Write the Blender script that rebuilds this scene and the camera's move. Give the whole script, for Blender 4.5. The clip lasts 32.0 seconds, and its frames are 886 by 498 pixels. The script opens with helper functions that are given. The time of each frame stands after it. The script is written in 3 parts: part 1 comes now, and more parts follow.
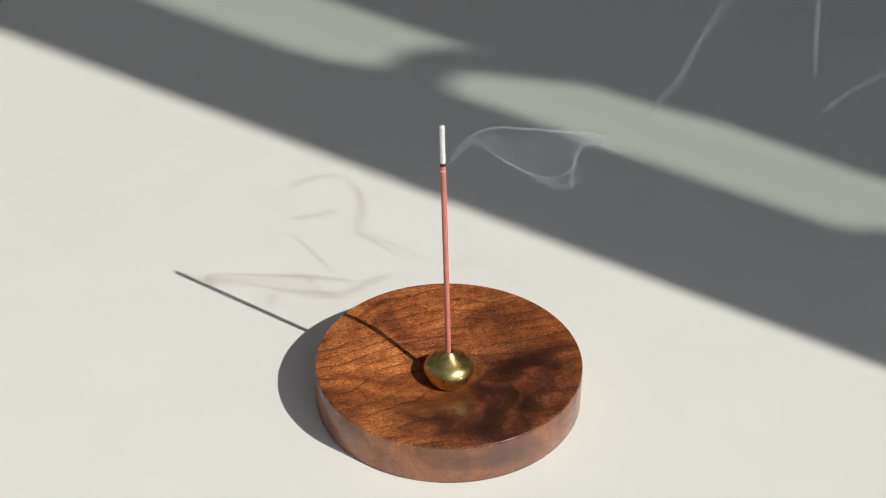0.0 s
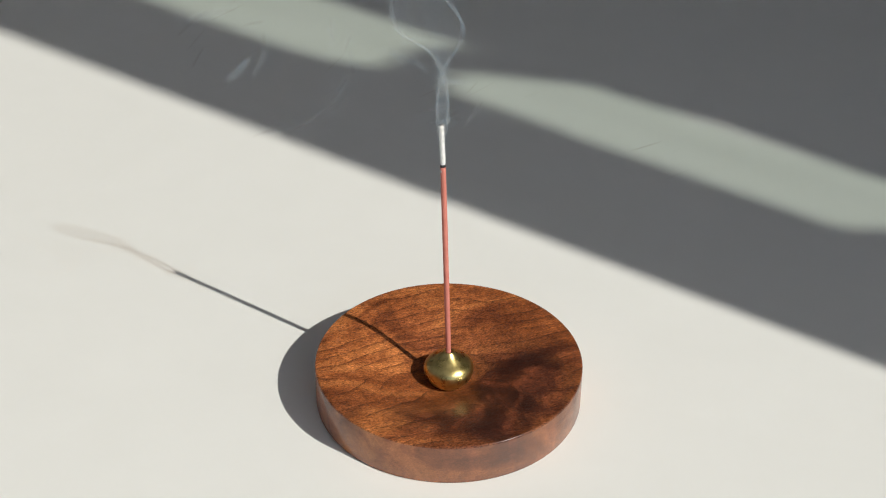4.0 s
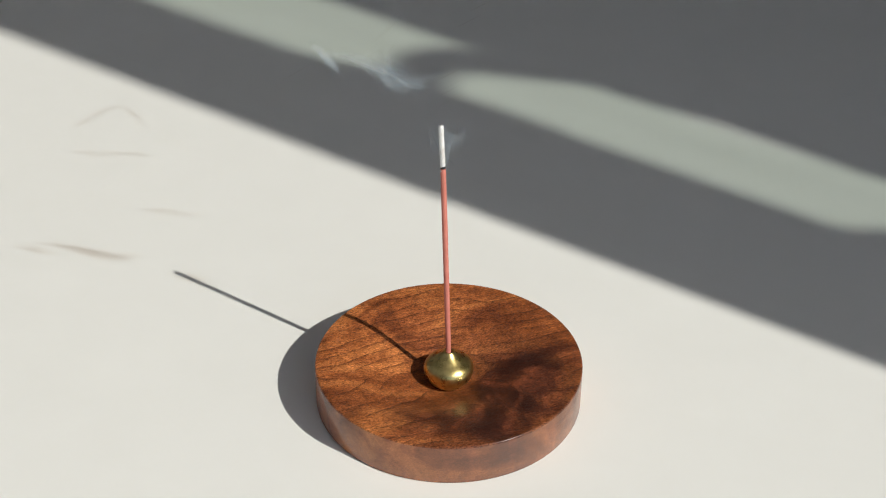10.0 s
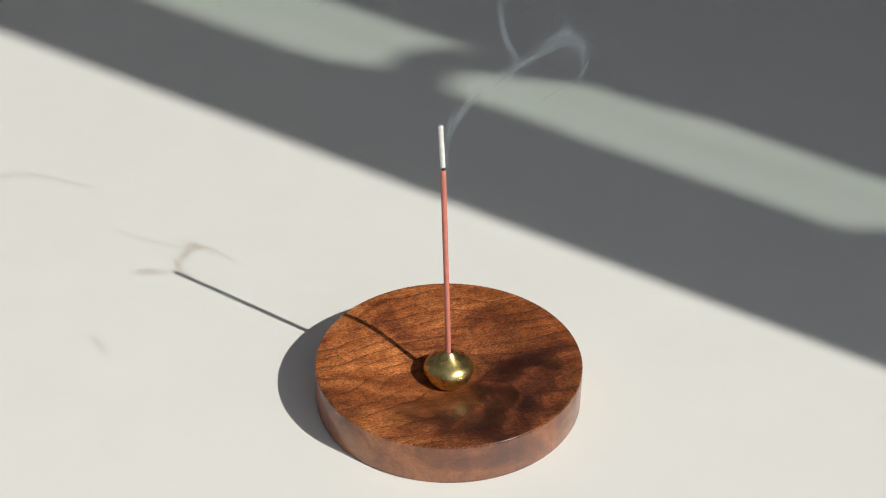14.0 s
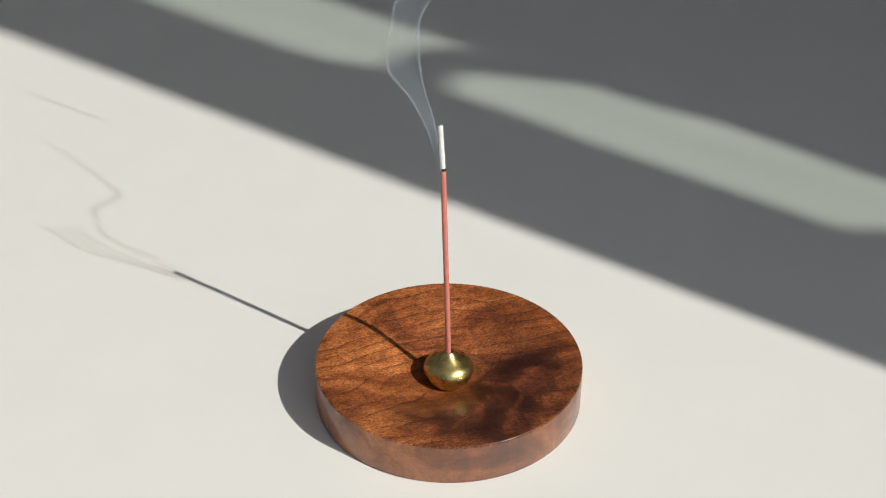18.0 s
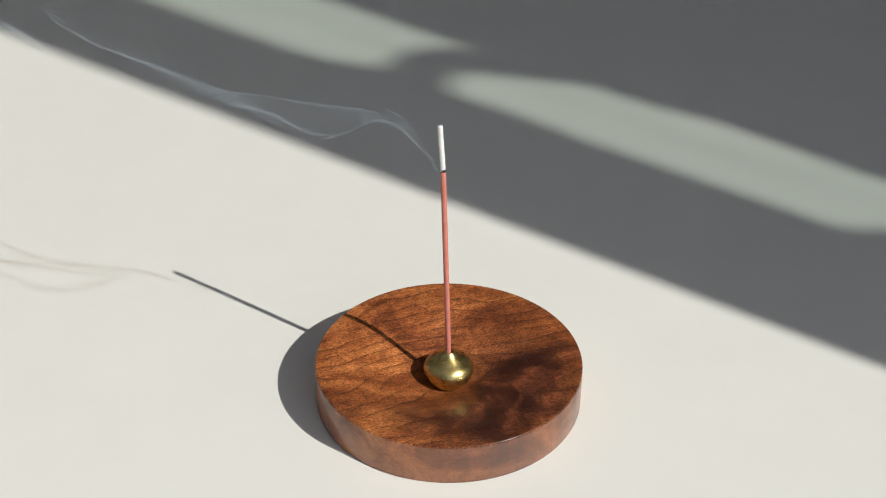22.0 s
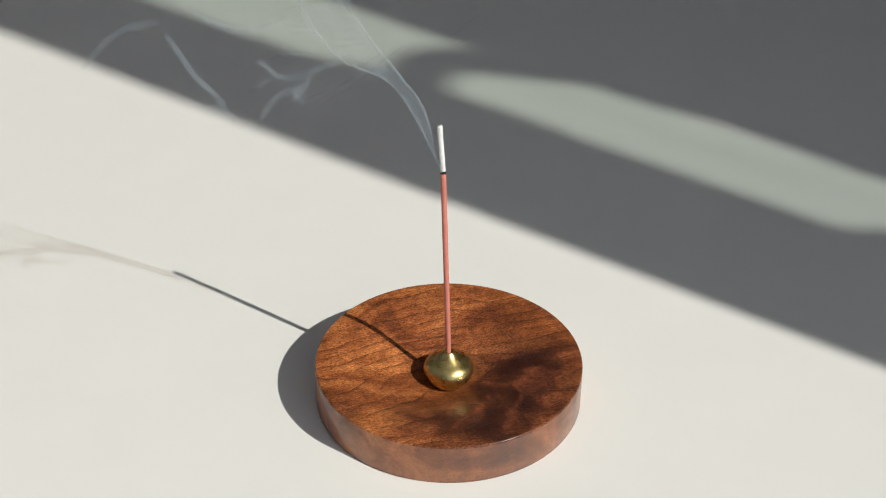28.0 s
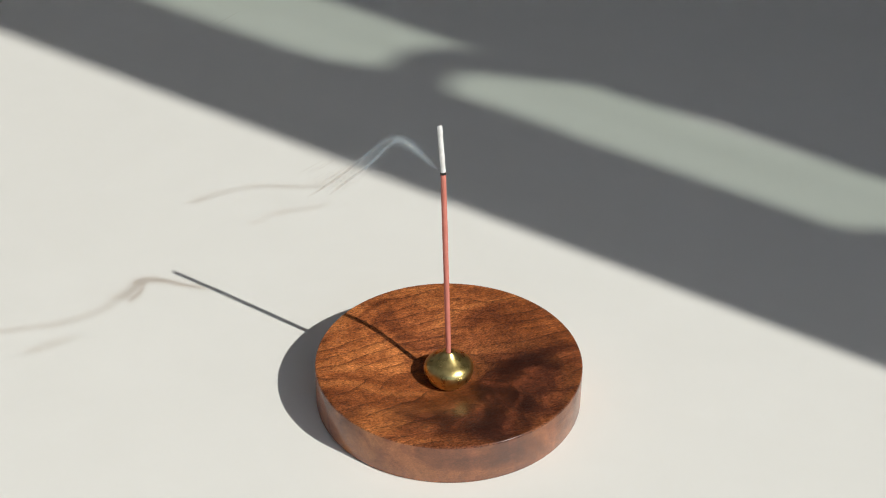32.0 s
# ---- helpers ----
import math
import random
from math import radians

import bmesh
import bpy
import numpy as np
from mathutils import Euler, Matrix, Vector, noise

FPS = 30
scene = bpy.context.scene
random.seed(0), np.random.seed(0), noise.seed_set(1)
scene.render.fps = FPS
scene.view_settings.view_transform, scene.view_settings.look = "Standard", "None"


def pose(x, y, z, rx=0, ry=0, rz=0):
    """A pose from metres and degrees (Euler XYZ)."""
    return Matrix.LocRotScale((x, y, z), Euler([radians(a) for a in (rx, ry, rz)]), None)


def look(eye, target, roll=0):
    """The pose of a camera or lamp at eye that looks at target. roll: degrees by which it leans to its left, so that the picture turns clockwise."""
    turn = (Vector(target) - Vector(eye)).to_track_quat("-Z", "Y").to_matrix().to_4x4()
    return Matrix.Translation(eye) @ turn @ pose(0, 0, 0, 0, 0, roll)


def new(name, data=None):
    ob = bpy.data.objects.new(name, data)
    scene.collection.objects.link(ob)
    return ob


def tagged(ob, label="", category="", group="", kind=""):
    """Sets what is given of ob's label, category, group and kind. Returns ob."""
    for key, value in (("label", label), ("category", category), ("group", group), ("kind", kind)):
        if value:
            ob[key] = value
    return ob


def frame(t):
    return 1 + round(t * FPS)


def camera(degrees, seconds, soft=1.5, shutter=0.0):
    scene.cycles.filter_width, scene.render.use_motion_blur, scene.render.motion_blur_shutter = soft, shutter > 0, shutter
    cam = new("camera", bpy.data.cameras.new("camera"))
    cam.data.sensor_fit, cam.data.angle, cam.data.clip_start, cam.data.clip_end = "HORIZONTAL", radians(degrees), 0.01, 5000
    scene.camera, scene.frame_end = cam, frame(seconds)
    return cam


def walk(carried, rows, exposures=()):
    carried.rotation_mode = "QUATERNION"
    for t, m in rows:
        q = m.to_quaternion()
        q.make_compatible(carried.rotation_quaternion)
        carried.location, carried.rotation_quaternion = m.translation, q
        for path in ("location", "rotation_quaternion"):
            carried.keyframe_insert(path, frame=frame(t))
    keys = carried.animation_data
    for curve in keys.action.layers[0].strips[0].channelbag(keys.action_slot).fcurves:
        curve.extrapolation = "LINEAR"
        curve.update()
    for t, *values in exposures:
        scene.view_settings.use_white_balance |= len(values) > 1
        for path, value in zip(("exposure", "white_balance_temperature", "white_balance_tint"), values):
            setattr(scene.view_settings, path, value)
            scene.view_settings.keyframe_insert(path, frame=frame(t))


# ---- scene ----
# A white table by a tall window: a walnut dish, a brass bead and a burning incense stick.
cam = camera(31.28, 32.0, soft=1.1)
EYE = (-0.00249, -0.46877, 0.38045)
VIEW = (0.0, 0.830892, -0.556434)
CAM_POSE = look(EYE, tuple(e + v for e, v in zip(EYE, VIEW)), 0.4453)
walk(cam, [(0.0, CAM_POSE), (32.0, CAM_POSE)], exposures=[(0.0, 0.0), (32.0, 0.0)])

# ---- light: one low sun through the window, and the sky ----
SUN_ELEV, SUN_AZ = radians(40.3), radians(-35.4)
SUN_DIR = Vector((math.cos(SUN_ELEV) * math.cos(SUN_AZ), math.cos(SUN_ELEV) * math.sin(SUN_AZ), math.sin(SUN_ELEV)))
sun_data = bpy.data.lights.new("sun", "SUN")
sun_data.energy, sun_data.angle, sun_data.color = 3.84, radians(0.5), (0.985, 0.975, 0.93)
sun = new("sun", sun_data)
scene.cycles.transparent_max_bounces = 64
sun.matrix_world = look(SUN_DIR * 6, (0, 0, 0))

world = bpy.data.worlds.new("sky")
scene.world = world
world.use_nodes = True
sky = world.node_tree.nodes.new("ShaderNodeTexSky")
sky.sky_type, sky.sun_disc = "NISHITA", False
sky.sun_elevation, sky.sun_rotation = SUN_ELEV, math.pi / 2 - SUN_AZ
background = world.node_tree.nodes["Background"]
background.inputs["Strength"].default_value = 0.134
world.node_tree.links.new(sky.outputs[0], background.inputs["Color"])

# The room's own axes: A runs towards the window, U along the window wall.
NA = Vector((math.cos(SUN_AZ), math.sin(SUN_AZ), 0))
NU = Vector((-math.sin(SUN_AZ), math.cos(SUN_AZ), 0))
TURN = math.degrees(SUN_AZ)
WALL_A = 1.15           # from the dish to the inner face of the window wall
FLOOR_Z, CEIL_Z = -0.75, 1.85


def room(a, u, z):
    """A place given along the room's axes."""
    return NA * a + NU * u + Vector((0, 0, z))


# ---- materials ----
def material(name, rough=0.5, metal=0.0):
    m = bpy.data.materials.new(name)
    m.use_nodes = True
    b = m.node_tree.nodes["Principled BSDF"]
    b.inputs["Roughness"].default_value, b.inputs["Metallic"].default_value = rough, metal
    return m, m.node_tree.nodes, m.node_tree.links, b


def ramp(nodes, links, source, stops):
    r = nodes.new("ShaderNodeValToRGB")
    while len(r.color_ramp.elements) < len(stops):
        r.color_ramp.elements.new(0.5)
    for e, (at, col) in zip(r.color_ramp.elements, stops):
        e.position, e.color = at, (*col, 1)
    links.new(source, r.inputs[0])
    return r.outputs["Color"]


def noise_tex(nodes, links, coord, scale, detail=4.0, rough=0.55, distort=0.0):
    n = nodes.new("ShaderNodeTexNoise")
    n.inputs["Scale"].default_value, n.inputs["Detail"].default_value = scale, detail
    n.inputs["Roughness"].default_value, n.inputs["Distortion"].default_value = rough, distort
    links.new(coord, n.inputs["Vector"])
    return n.outputs["Fac"]


def mapping(nodes, links, coord, scale=(1, 1, 1), turn=(0, 0, 0), place=(0, 0, 0)):
    m = nodes.new("ShaderNodeMapping")
    m.inputs["Scale"].default_value, m.inputs["Location"].default_value = scale, place
    m.inputs["Rotation"].default_value = [radians(a) for a in turn]
    links.new(coord, m.inputs["Vector"])
    return m.outputs[0]


def mix_col(nodes, links, fac, a, b, mode="MIX"):
    m = nodes.new("ShaderNodeMix")
    m.data_type, m.blend_type = "RGBA", mode
    for socket, value in ((m.inputs[0], fac), (m.inputs[6], a), (m.inputs[7], b)):
        if isinstance(value, bpy.types.NodeSocket):
            links.new(value, socket)
        elif isinstance(value, tuple):
            socket.default_value = (*value, 1)
        else:
            socket.default_value = value
    return m.outputs[2]


def calc(nodes, links, how, a, b=0.0, c=0.0):
    m = nodes.new("ShaderNodeMath")
    m.operation = how
    for socket, value in zip(m.inputs, (a, b, c)):
        if isinstance(value, bpy.types.NodeSocket):
            links.new(value, socket)
        else:
            socket.default_value = value
    return m.outputs[0]


def bump(nodes, links, height, bsdf, strength=0.2, distance=0.0005):
    b = nodes.new("ShaderNodeBump")
    b.inputs["Strength"].default_value, b.inputs["Distance"].default_value = strength, distance
    links.new(height, b.inputs["Height"])
    links.new(b.outputs[0], bsdf.inputs["Normal"])


def object_coord(nodes):
    return nodes.new("ShaderNodeTexCoord").outputs["Object"]


def plain(name, light, dark, rough, scale, relief=0.1, distance=0.0005, metal=0.0):
    """A surface of one colour with large stains and a fine grain."""
    m, nodes, links, b = material(name, rough, metal)
    co = object_coord(nodes)
    big = noise_tex(nodes, links, co, scale, 3)
    fine = noise_tex(nodes, links, co, scale * 40, 5)
    col = ramp(nodes, links, calc(nodes, links, "ADD", calc(nodes, links, "MULTIPLY", big, 0.7), calc(nodes, links, "MULTIPLY", fine, 0.3)), [(0.3, dark), (0.7, light)])
    links.new(col, b.inputs["Base Color"])
    bump(nodes, links, fine, b, relief, distance)
    return m


def walnut(name, figure, pale, coat):
    """Oiled walnut. figure: how strong the fine grain is; pale: the share of grey-pink mixed in for the table's
    reflection.
    """
    m, nodes, links, b = material(name, 0.42)
    here = object_coord(nodes)
    co = mapping(nodes, links, here, turn=(0, 0, -20), place=(0.0, 0.0, 0.004))
    # growth layers, tilted against the turned hollow, so that they show as bent bands
    warp = noise_tex(nodes, links, mapping(nodes, links, co, (13, 26, 26)), 1.0, 1)
    ripple = noise_tex(nodes, links, mapping(nodes, links, co, (90, 160, 160), place=(5, 2, 1)), 1.0, 3)
    sep = nodes.new("ShaderNodeSeparateXYZ")
    links.new(co, sep.inputs[0])
    across = calc(nodes, links, "ADD", sep.outputs["Y"], calc(nodes, links, "MULTIPLY", sep.outputs["Z"], 1.9))
    across = calc(nodes, links, "ADD", across, calc(nodes, links, "MULTIPLY", calc(nodes, links, "SUBTRACT", warp, 0.5), 0.02))
    across = calc(nodes, links, "ADD", across, calc(nodes, links, "MULTIPLY", calc(nodes, links, "SUBTRACT", ripple, 0.5), 0.0028))
    wide = noise_tex(nodes, links, mapping(nodes, links, co, (20, 20, 20), place=(8, 3, 5)), 1.0, 2)
    rings = calc(nodes, links, "FRACT", calc(nodes, links, "MULTIPLY_ADD", across, 140.0, calc(nodes, links, "MULTIPLY", wide, 4.0)))
    patchy = ramp(nodes, links, noise_tex(nodes, links, mapping(nodes, links, co, (55, 150, 150), place=(2, 9, 4)), 1.0, 3), [(0.4, (0.0, 0.0, 0.0)), (0.54, (1, 1, 1))])
    late = calc(nodes, links, "MULTIPLY", calc(nodes, links, "POWER", rings, 10.0), patchy)
    # a pale and a dark side to each layer
    early = ramp(nodes, links, rings, [(0.0, (1.18, 1.2, 1.22)), (0.55, (1.0, 1.0, 1.0)), (0.9, (0.78, 0.74, 0.72)), (1.0, (1.1, 1.1, 1.1))])
    curly = noise_tex(nodes, links, mapping(nodes, links, co, (150, 40, 40), place=(6, 1, 3)), 1.0, 2, 0.5, 1.2)
    broad = noise_tex(nodes, links, mapping(nodes, links, co, (26, 70, 70), place=(1.3, 0.2, 0)), 1.0, 4, 0.6, 0.9)
    # a dark heart in the block, with ragged edges and two branches
    drift = noise_tex(nodes, links, mapping(nodes, links, here, (45, 55, 40), place=(4, 4, 1)), 1.0, 4, 0.6, 0.6)
    heart = None
    for spot, reach in (((0.027, -0.012, 0.012), 0.033), ((0.012, -0.036, 0.012), 0.03), ((-0.01, -0.037, 0.01), 0.018), ((-0.036, -0.03, 0.016), 0.009)):
        far = nodes.new("ShaderNodeVectorMath")
        far.operation = "DISTANCE"
        links.new(here, far.inputs[0])
        far.inputs[1].default_value = spot
        blob = calc(nodes, links, "SUBTRACT", reach, far.outputs["Value"])
        heart = blob if heart is None else calc(nodes, links, "MAXIMUM", heart, blob)
    heart = calc(nodes, links, "ADD", heart, calc(nodes, links, "MULTIPLY", calc(nodes, links, "SUBTRACT", drift, 0.5), 0.028))
    heart = calc(nodes, links, "MINIMUM", calc(nodes, links, "MAXIMUM", calc(nodes, links, "MULTIPLY_ADD", heart, 42.0, 0.2), 0.0), 1.0)
    fibre = noise_tex(nodes, links, mapping(nodes, links, co, (520, 1900, 1900)), 1.0, 4, 0.75)
    speck = noise_tex(nodes, links, mapping(nodes, links, co, (1300, 2000, 2000), place=(1, 7, 2)), 1.0, 2, 0.6)
    pores = noise_tex(nodes, links, mapping(nodes, links, co, (520, 2600, 2600), place=(3, 1, 2)), 1.0, 1, 0.5)
    light = ramp(nodes, links, broad, [(0.34, (0.18, 0.049, 0.0145)), (0.48, (0.35, 0.106, 0.03)), (0.64, (0.56, 0.197, 0.057))])
    dark = ramp(nodes, links, broad, [(0.34, (0.042, 0.012, 0.0067)), (0.5, (0.074, 0.021, 0.0098)), (0.68, (0.128, 0.037, 0.015))])
    # flame figure in the heart: pale curved streaks that fan out from the middle
    flat = nodes.new("ShaderNodeSeparateXYZ")
    links.new(mapping(nodes, links, here, place=(0.004, -0.004, 0)), flat.inputs[0])
    turn = calc(nodes, links, "ARCTAN2", flat.outputs["X"], calc(nodes, links, "MULTIPLY", flat.outputs["Y"], -1.0))
    out = nodes.new("ShaderNodeVectorMath")
    out.operation = "LENGTH"
    links.new(mapping(nodes, links, here, place=(0.004, -0.004, 0)), out.inputs[0])
    fan = nodes.new("ShaderNodeCombineXYZ")
    links.new(calc(nodes, links, "MULTIPLY_ADD", out.outputs["Value"], 28.0, calc(nodes, links, "MULTIPLY", turn, 2.3)), fan.inputs[0])
    links.new(calc(nodes, links, "MULTIPLY", out.outputs["Value"], 34.0), fan.inputs[1])
    links.new(sep.outputs["Z"], fan.inputs[2])
    flame = noise_tex(nodes, links, fan.outputs[0], 1.7, 3, 0.55, 0.5)
    dark = mix_col(nodes, links, 0.95, dark, ramp(nodes, links, flame, [(0.36, (0.68, 0.66, 0.65)), (0.5, (1, 1, 1)), (0.58, (1.9, 1.9, 1.8)), (0.68, (2.9, 2.9, 2.7))]), "MULTIPLY")
    col = mix_col(nodes, links, 0.4 * figure, light, early, "MULTIPLY")
    col = mix_col(nodes, links, heart, col, dark)
    col = mix_col(nodes, links, calc(nodes, links, "MULTIPLY", late, 0.9 * figure ** 3), col, (0.05, 0.015, 0.008))
    grain = ramp(nodes, links, fibre, [(0.36, (0.52, 0.49, 0.47)), (0.62, (1.3, 1.3, 1.3))])
    col = mix_col(nodes, links, 0.95 * figure, col, grain, "MULTIPLY")
    dust = ramp(nodes, links, speck, [(0.36, (0.6, 0.57, 0.55)), (0.6, (1.24, 1.24, 1.24))])
    col = mix_col(nodes, links, 1.0 * figure, col, dust, "MULTIPLY")
    col = mix_col(nodes, links, 0.55, col, ramp(nodes, links, curly, [(0.35, (0.74, 0.72, 0.7)), (0.65, (1.2, 1.2, 1.2))]), "MULTIPLY")
    hole = ramp(nodes, links, pores, [(0.3, (1, 1, 1)), (0.37, (0, 0, 0))])
    col = mix_col(nodes, links, calc(nodes, links, "MULTIPLY", hole, 0.6 * figure), col, (0.035, 0.012, 0.006))
    # pale reflection of the white table, put into the side's colour
    col = mix_col(nodes, links, pale, col, (0.25, 0.165, 0.13))
    links.new(col, b.inputs["Base Color"])
    links.new(calc(nodes, links, "MULTIPLY_ADD", fibre, 0.25, 0.34), b.inputs["Roughness"])
    b.inputs["Specular IOR Level"].default_value = 0.2
    b.inputs["Coat Weight"].default_value, b.inputs["Coat Roughness"].default_value = coat, 0.23
    relief = calc(nodes, links, "ADD", fibre, calc(nodes, links, "MULTIPLY", speck, 0.7))
    bump(nodes, links, calc(nodes, links, "SUBTRACT", relief, calc(nodes, links, "MULTIPLY", hole, 0.8)), b, 0.75 * figure, 0.00028)
    return m


def brass():
    m, nodes, links, b = material("brass", 0.2, 1.0)
    co = object_coord(nodes)
    turned = noise_tex(nodes, links, mapping(nodes, links, co, (60, 60, 5200)), 1.0, 3)
    stain = noise_tex(nodes, links, co, 330, 4)
    links.new(ramp(nodes, links, stain, [(0.35, (0.56, 0.42, 0.145)), (0.65, (0.78, 0.61, 0.25))]), b.inputs["Base Color"])
    links.new(calc(nodes, links, "MULTIPLY_ADD", stain, 0.2, 0.19), b.inputs["Roughness"])
    bump(nodes, links, turned, b, 0.12, 0.0001)
    return m


def table_white():
    m, nodes, links, b = material("table_white", 0.55)
    co = object_coord(nodes)
    big = noise_tex(nodes, links, co, 5, 3)
    mid = noise_tex(nodes, links, co, 42, 4)
    fine = noise_tex(nodes, links, co, 900, 3)
    s = calc(nodes, links, "ADD", calc(nodes, links, "MULTIPLY", big, 0.6), calc(nodes, links, "MULTIPLY", mid, 0.4))
    links.new(ramp(nodes, links, s, [(0.3, (0.78, 0.768, 0.712)), (0.7, (0.815, 0.803, 0.747))]), b.inputs["Base Color"])
    links.new(calc(nodes, links, "MULTIPLY_ADD", mid, 0.12, 0.5), b.inputs["Roughness"])
    b.inputs["Specular IOR Level"].default_value = 0.3
    bump(nodes, links, fine, b, 0.05, 0.0001)
    return m


def smoke_material(name, density):
    """Thin smoke: it lets most light by, scatters the rest, and thins out to its edges."""
    m = bpy.data.materials.new(name)
    m.use_nodes = True
    nodes, links = m.node_tree.nodes, m.node_tree.links
    nodes.remove(nodes["Principled BSDF"])
    uv = nodes.new("ShaderNodeUVMap").outputs[0]
    sep = nodes.new("ShaderNodeSeparateXYZ")
    links.new(uv, sep.inputs[0])
    fade = None
    for axis, power in (("X", 1.0), ("Y", 1.6)):
        c = calc(nodes, links, "MULTIPLY_ADD", sep.outputs[axis], 2.0, -1.0)
        c = calc(nodes, links, "SUBTRACT", 1.0, calc(nodes, links, "MULTIPLY", c, c))
        c = calc(nodes, links, "POWER", calc(nodes, links, "MAXIMUM", c, 0.0), power)
        fade = c if fade is None else calc(nodes, links, "MULTIPLY", fade, c)
    info = nodes.new("ShaderNodeObjectInfo")
    vary = calc(nodes, links, "MULTIPLY_ADD", info.outputs["Random"], 0.7, 0.65)
    alpha = calc(nodes, links, "MULTIPLY", calc(nodes, links, "MULTIPLY", fade, vary), density)
    clear = nodes.new("ShaderNodeBsdfTransparent")
    back, through_light = nodes.new("ShaderNodeBsdfDiffuse"), nodes.new("ShaderNodeBsdfTranslucent")
    for s in (back, through_light):
        s.inputs["Color"].default_value = (0.62, 0.8, 0.93, 1)
    both, mixed = nodes.new("ShaderNodeMixShader"), nodes.new("ShaderNodeMixShader")
    both.inputs[0].default_value = 0.45
    links.new(back.outputs[0], both.inputs[1])
    links.new(through_light.outputs[0], both.inputs[2])
    links.new(alpha, mixed.inputs[0])
    links.new(mix_col(nodes, links, alpha, (1.0, 1.0, 1.0), (1.0, 0.74, 0.5)), clear.inputs["Color"])
    links.new(clear.outputs[0], mixed.inputs[1])
    links.new(both.outputs[0], mixed.inputs[2])
    links.new(mixed.outputs[0], nodes["Material Output"].inputs["Surface"])
    return m


def pane_material(name, tint, gloss):
    """Flat window glass: tinted transmission with a mirror-like share."""
    m = bpy.data.materials.new(name)
    m.use_nodes = True
    nodes, links = m.node_tree.nodes, m.node_tree.links
    nodes.remove(nodes["Principled BSDF"])
    clear, shine, mixed = nodes.new("ShaderNodeBsdfTransparent"), nodes.new("ShaderNodeBsdfGlossy"), nodes.new("ShaderNodeMixShader")
    co = object_coord(nodes)
    streak = noise_tex(nodes, links, mapping(nodes, links, co, (60, 60, 2.5)), 1.0, 3)
    links.new(mix_col(nodes, links, streak, tuple(c * 0.93 for c in tint), tuple(min(1, c * 1.07) for c in tint)), clear.inputs["Color"])
    shine.inputs["Roughness"].default_value = 0.02
    mixed.inputs[0].default_value = gloss
    links.new(clear.outputs[0], mixed.inputs[1])
    links.new(shine.outputs[0], mixed.inputs[2])
    links.new(mixed.outputs[0], nodes["Material Output"].inputs["Surface"])
    return m


WOOD, WOOD_SIDE = walnut("walnut", 1.0, 0.0, 0.4), walnut("walnut_side_sheen", 0.4, 0.25, 0.75)
BRASS, TABLE = brass(), table_white()
INCENSE = plain("incense_paste", (0.62, 0.215, 0.16), (0.5, 0.15, 0.11), 0.75, 260, 0.35, 0.0001)
ASH = plain("ash", (0.86, 0.85, 0.82), (0.66, 0.65, 0.62), 0.9, 420, 0.6, 0.00015)
CHAR = plain("char", (0.02, 0.018, 0.017), (0.008, 0.007, 0.007), 0.9, 600, 0.6, 0.0001)
WALL = plain("wall_paint", (0.69, 0.69, 0.735), (0.64, 0.64, 0.685), 0.85, 2.2, 0.1, 0.001)
CEILING = plain("ceiling_paint", (0.79, 0.78, 0.805), (0.75, 0.74, 0.765), 0.9, 2.0, 0.1, 0.001)
WARM_WALL = plain("warm_bounce_paint", (0.5, 0.44, 0.37), (0.45, 0.39, 0.32), 0.85, 2.2, 0.1, 0.001)
FLOOR = plain("floor_tiles", (0.43, 0.425, 0.455), (0.36, 0.355, 0.385), 0.5, 3.0, 0.1, 0.001)
FRAME = plain("frame_paint", (0.72, 0.71, 0.69), (0.64, 0.63, 0.61), 0.45, 5.0, 0.1, 0.0005)
STEEL = plain("gap_bar_metal", (0.5, 0.5, 0.5), (0.42, 0.42, 0.42), 0.35, 30.0, 0.1, 0.0002, 1.0)
PATIO = plain("patio_stone", (0.33, 0.34, 0.33), (0.26, 0.27, 0.26), 0.9, 1.1, 0.4, 0.004)
SMOKE_EDGE, SMOKE_VEIL, SMOKE_SHADOW_CURL = smoke_material("smoke_strand", 0.11), smoke_material("smoke_veil", 0.0135), smoke_material("smoke_shadow_curl", 0.13)
SMOKE_SOFT = smoke_material("smoke_soft", 0.1)
CLEAR_PANE = pane_material("clear_glass", (0.97, 0.98, 0.97), 0.04)
GREEN_PANE = pane_material("green_tinted_glass", (0.655, 0.7, 0.665), 0.03)


# ---- building helpers ----
def part(name, bm, mat, parent=None, label="", smooth=False):
    """Links a bmesh as one mesh object, under a thing or a part where one is given."""
    me = bpy.data.meshes.new(name)
    bm.to_mesh(me)
    bm.free()
    me.materials.append(mat)
    if smooth:
        for f in me.polygons:
            f.use_smooth = True
    ob = new(name, me)
    ob.parent = parent
    if label:
        ob["label"] = label
    return ob


def box(size, centre=(0, 0, 0), bevel=0.0, m=None):
    bm = bmesh.new()
    bmesh.ops.create_cube(bm, size=1.0)
    for v in bm.verts:
        v.co = Vector([c * s + o for c, s, o in zip(v.co, size, centre)])
    if bevel:
        bmesh.ops.bevel(bm, geom=bm.edges[:], offset=bevel, segments=2, profile=0.5, affect="EDGES")
    if m:
        bmesh.ops.transform(bm, matrix=m, verts=bm.verts)
    return bm


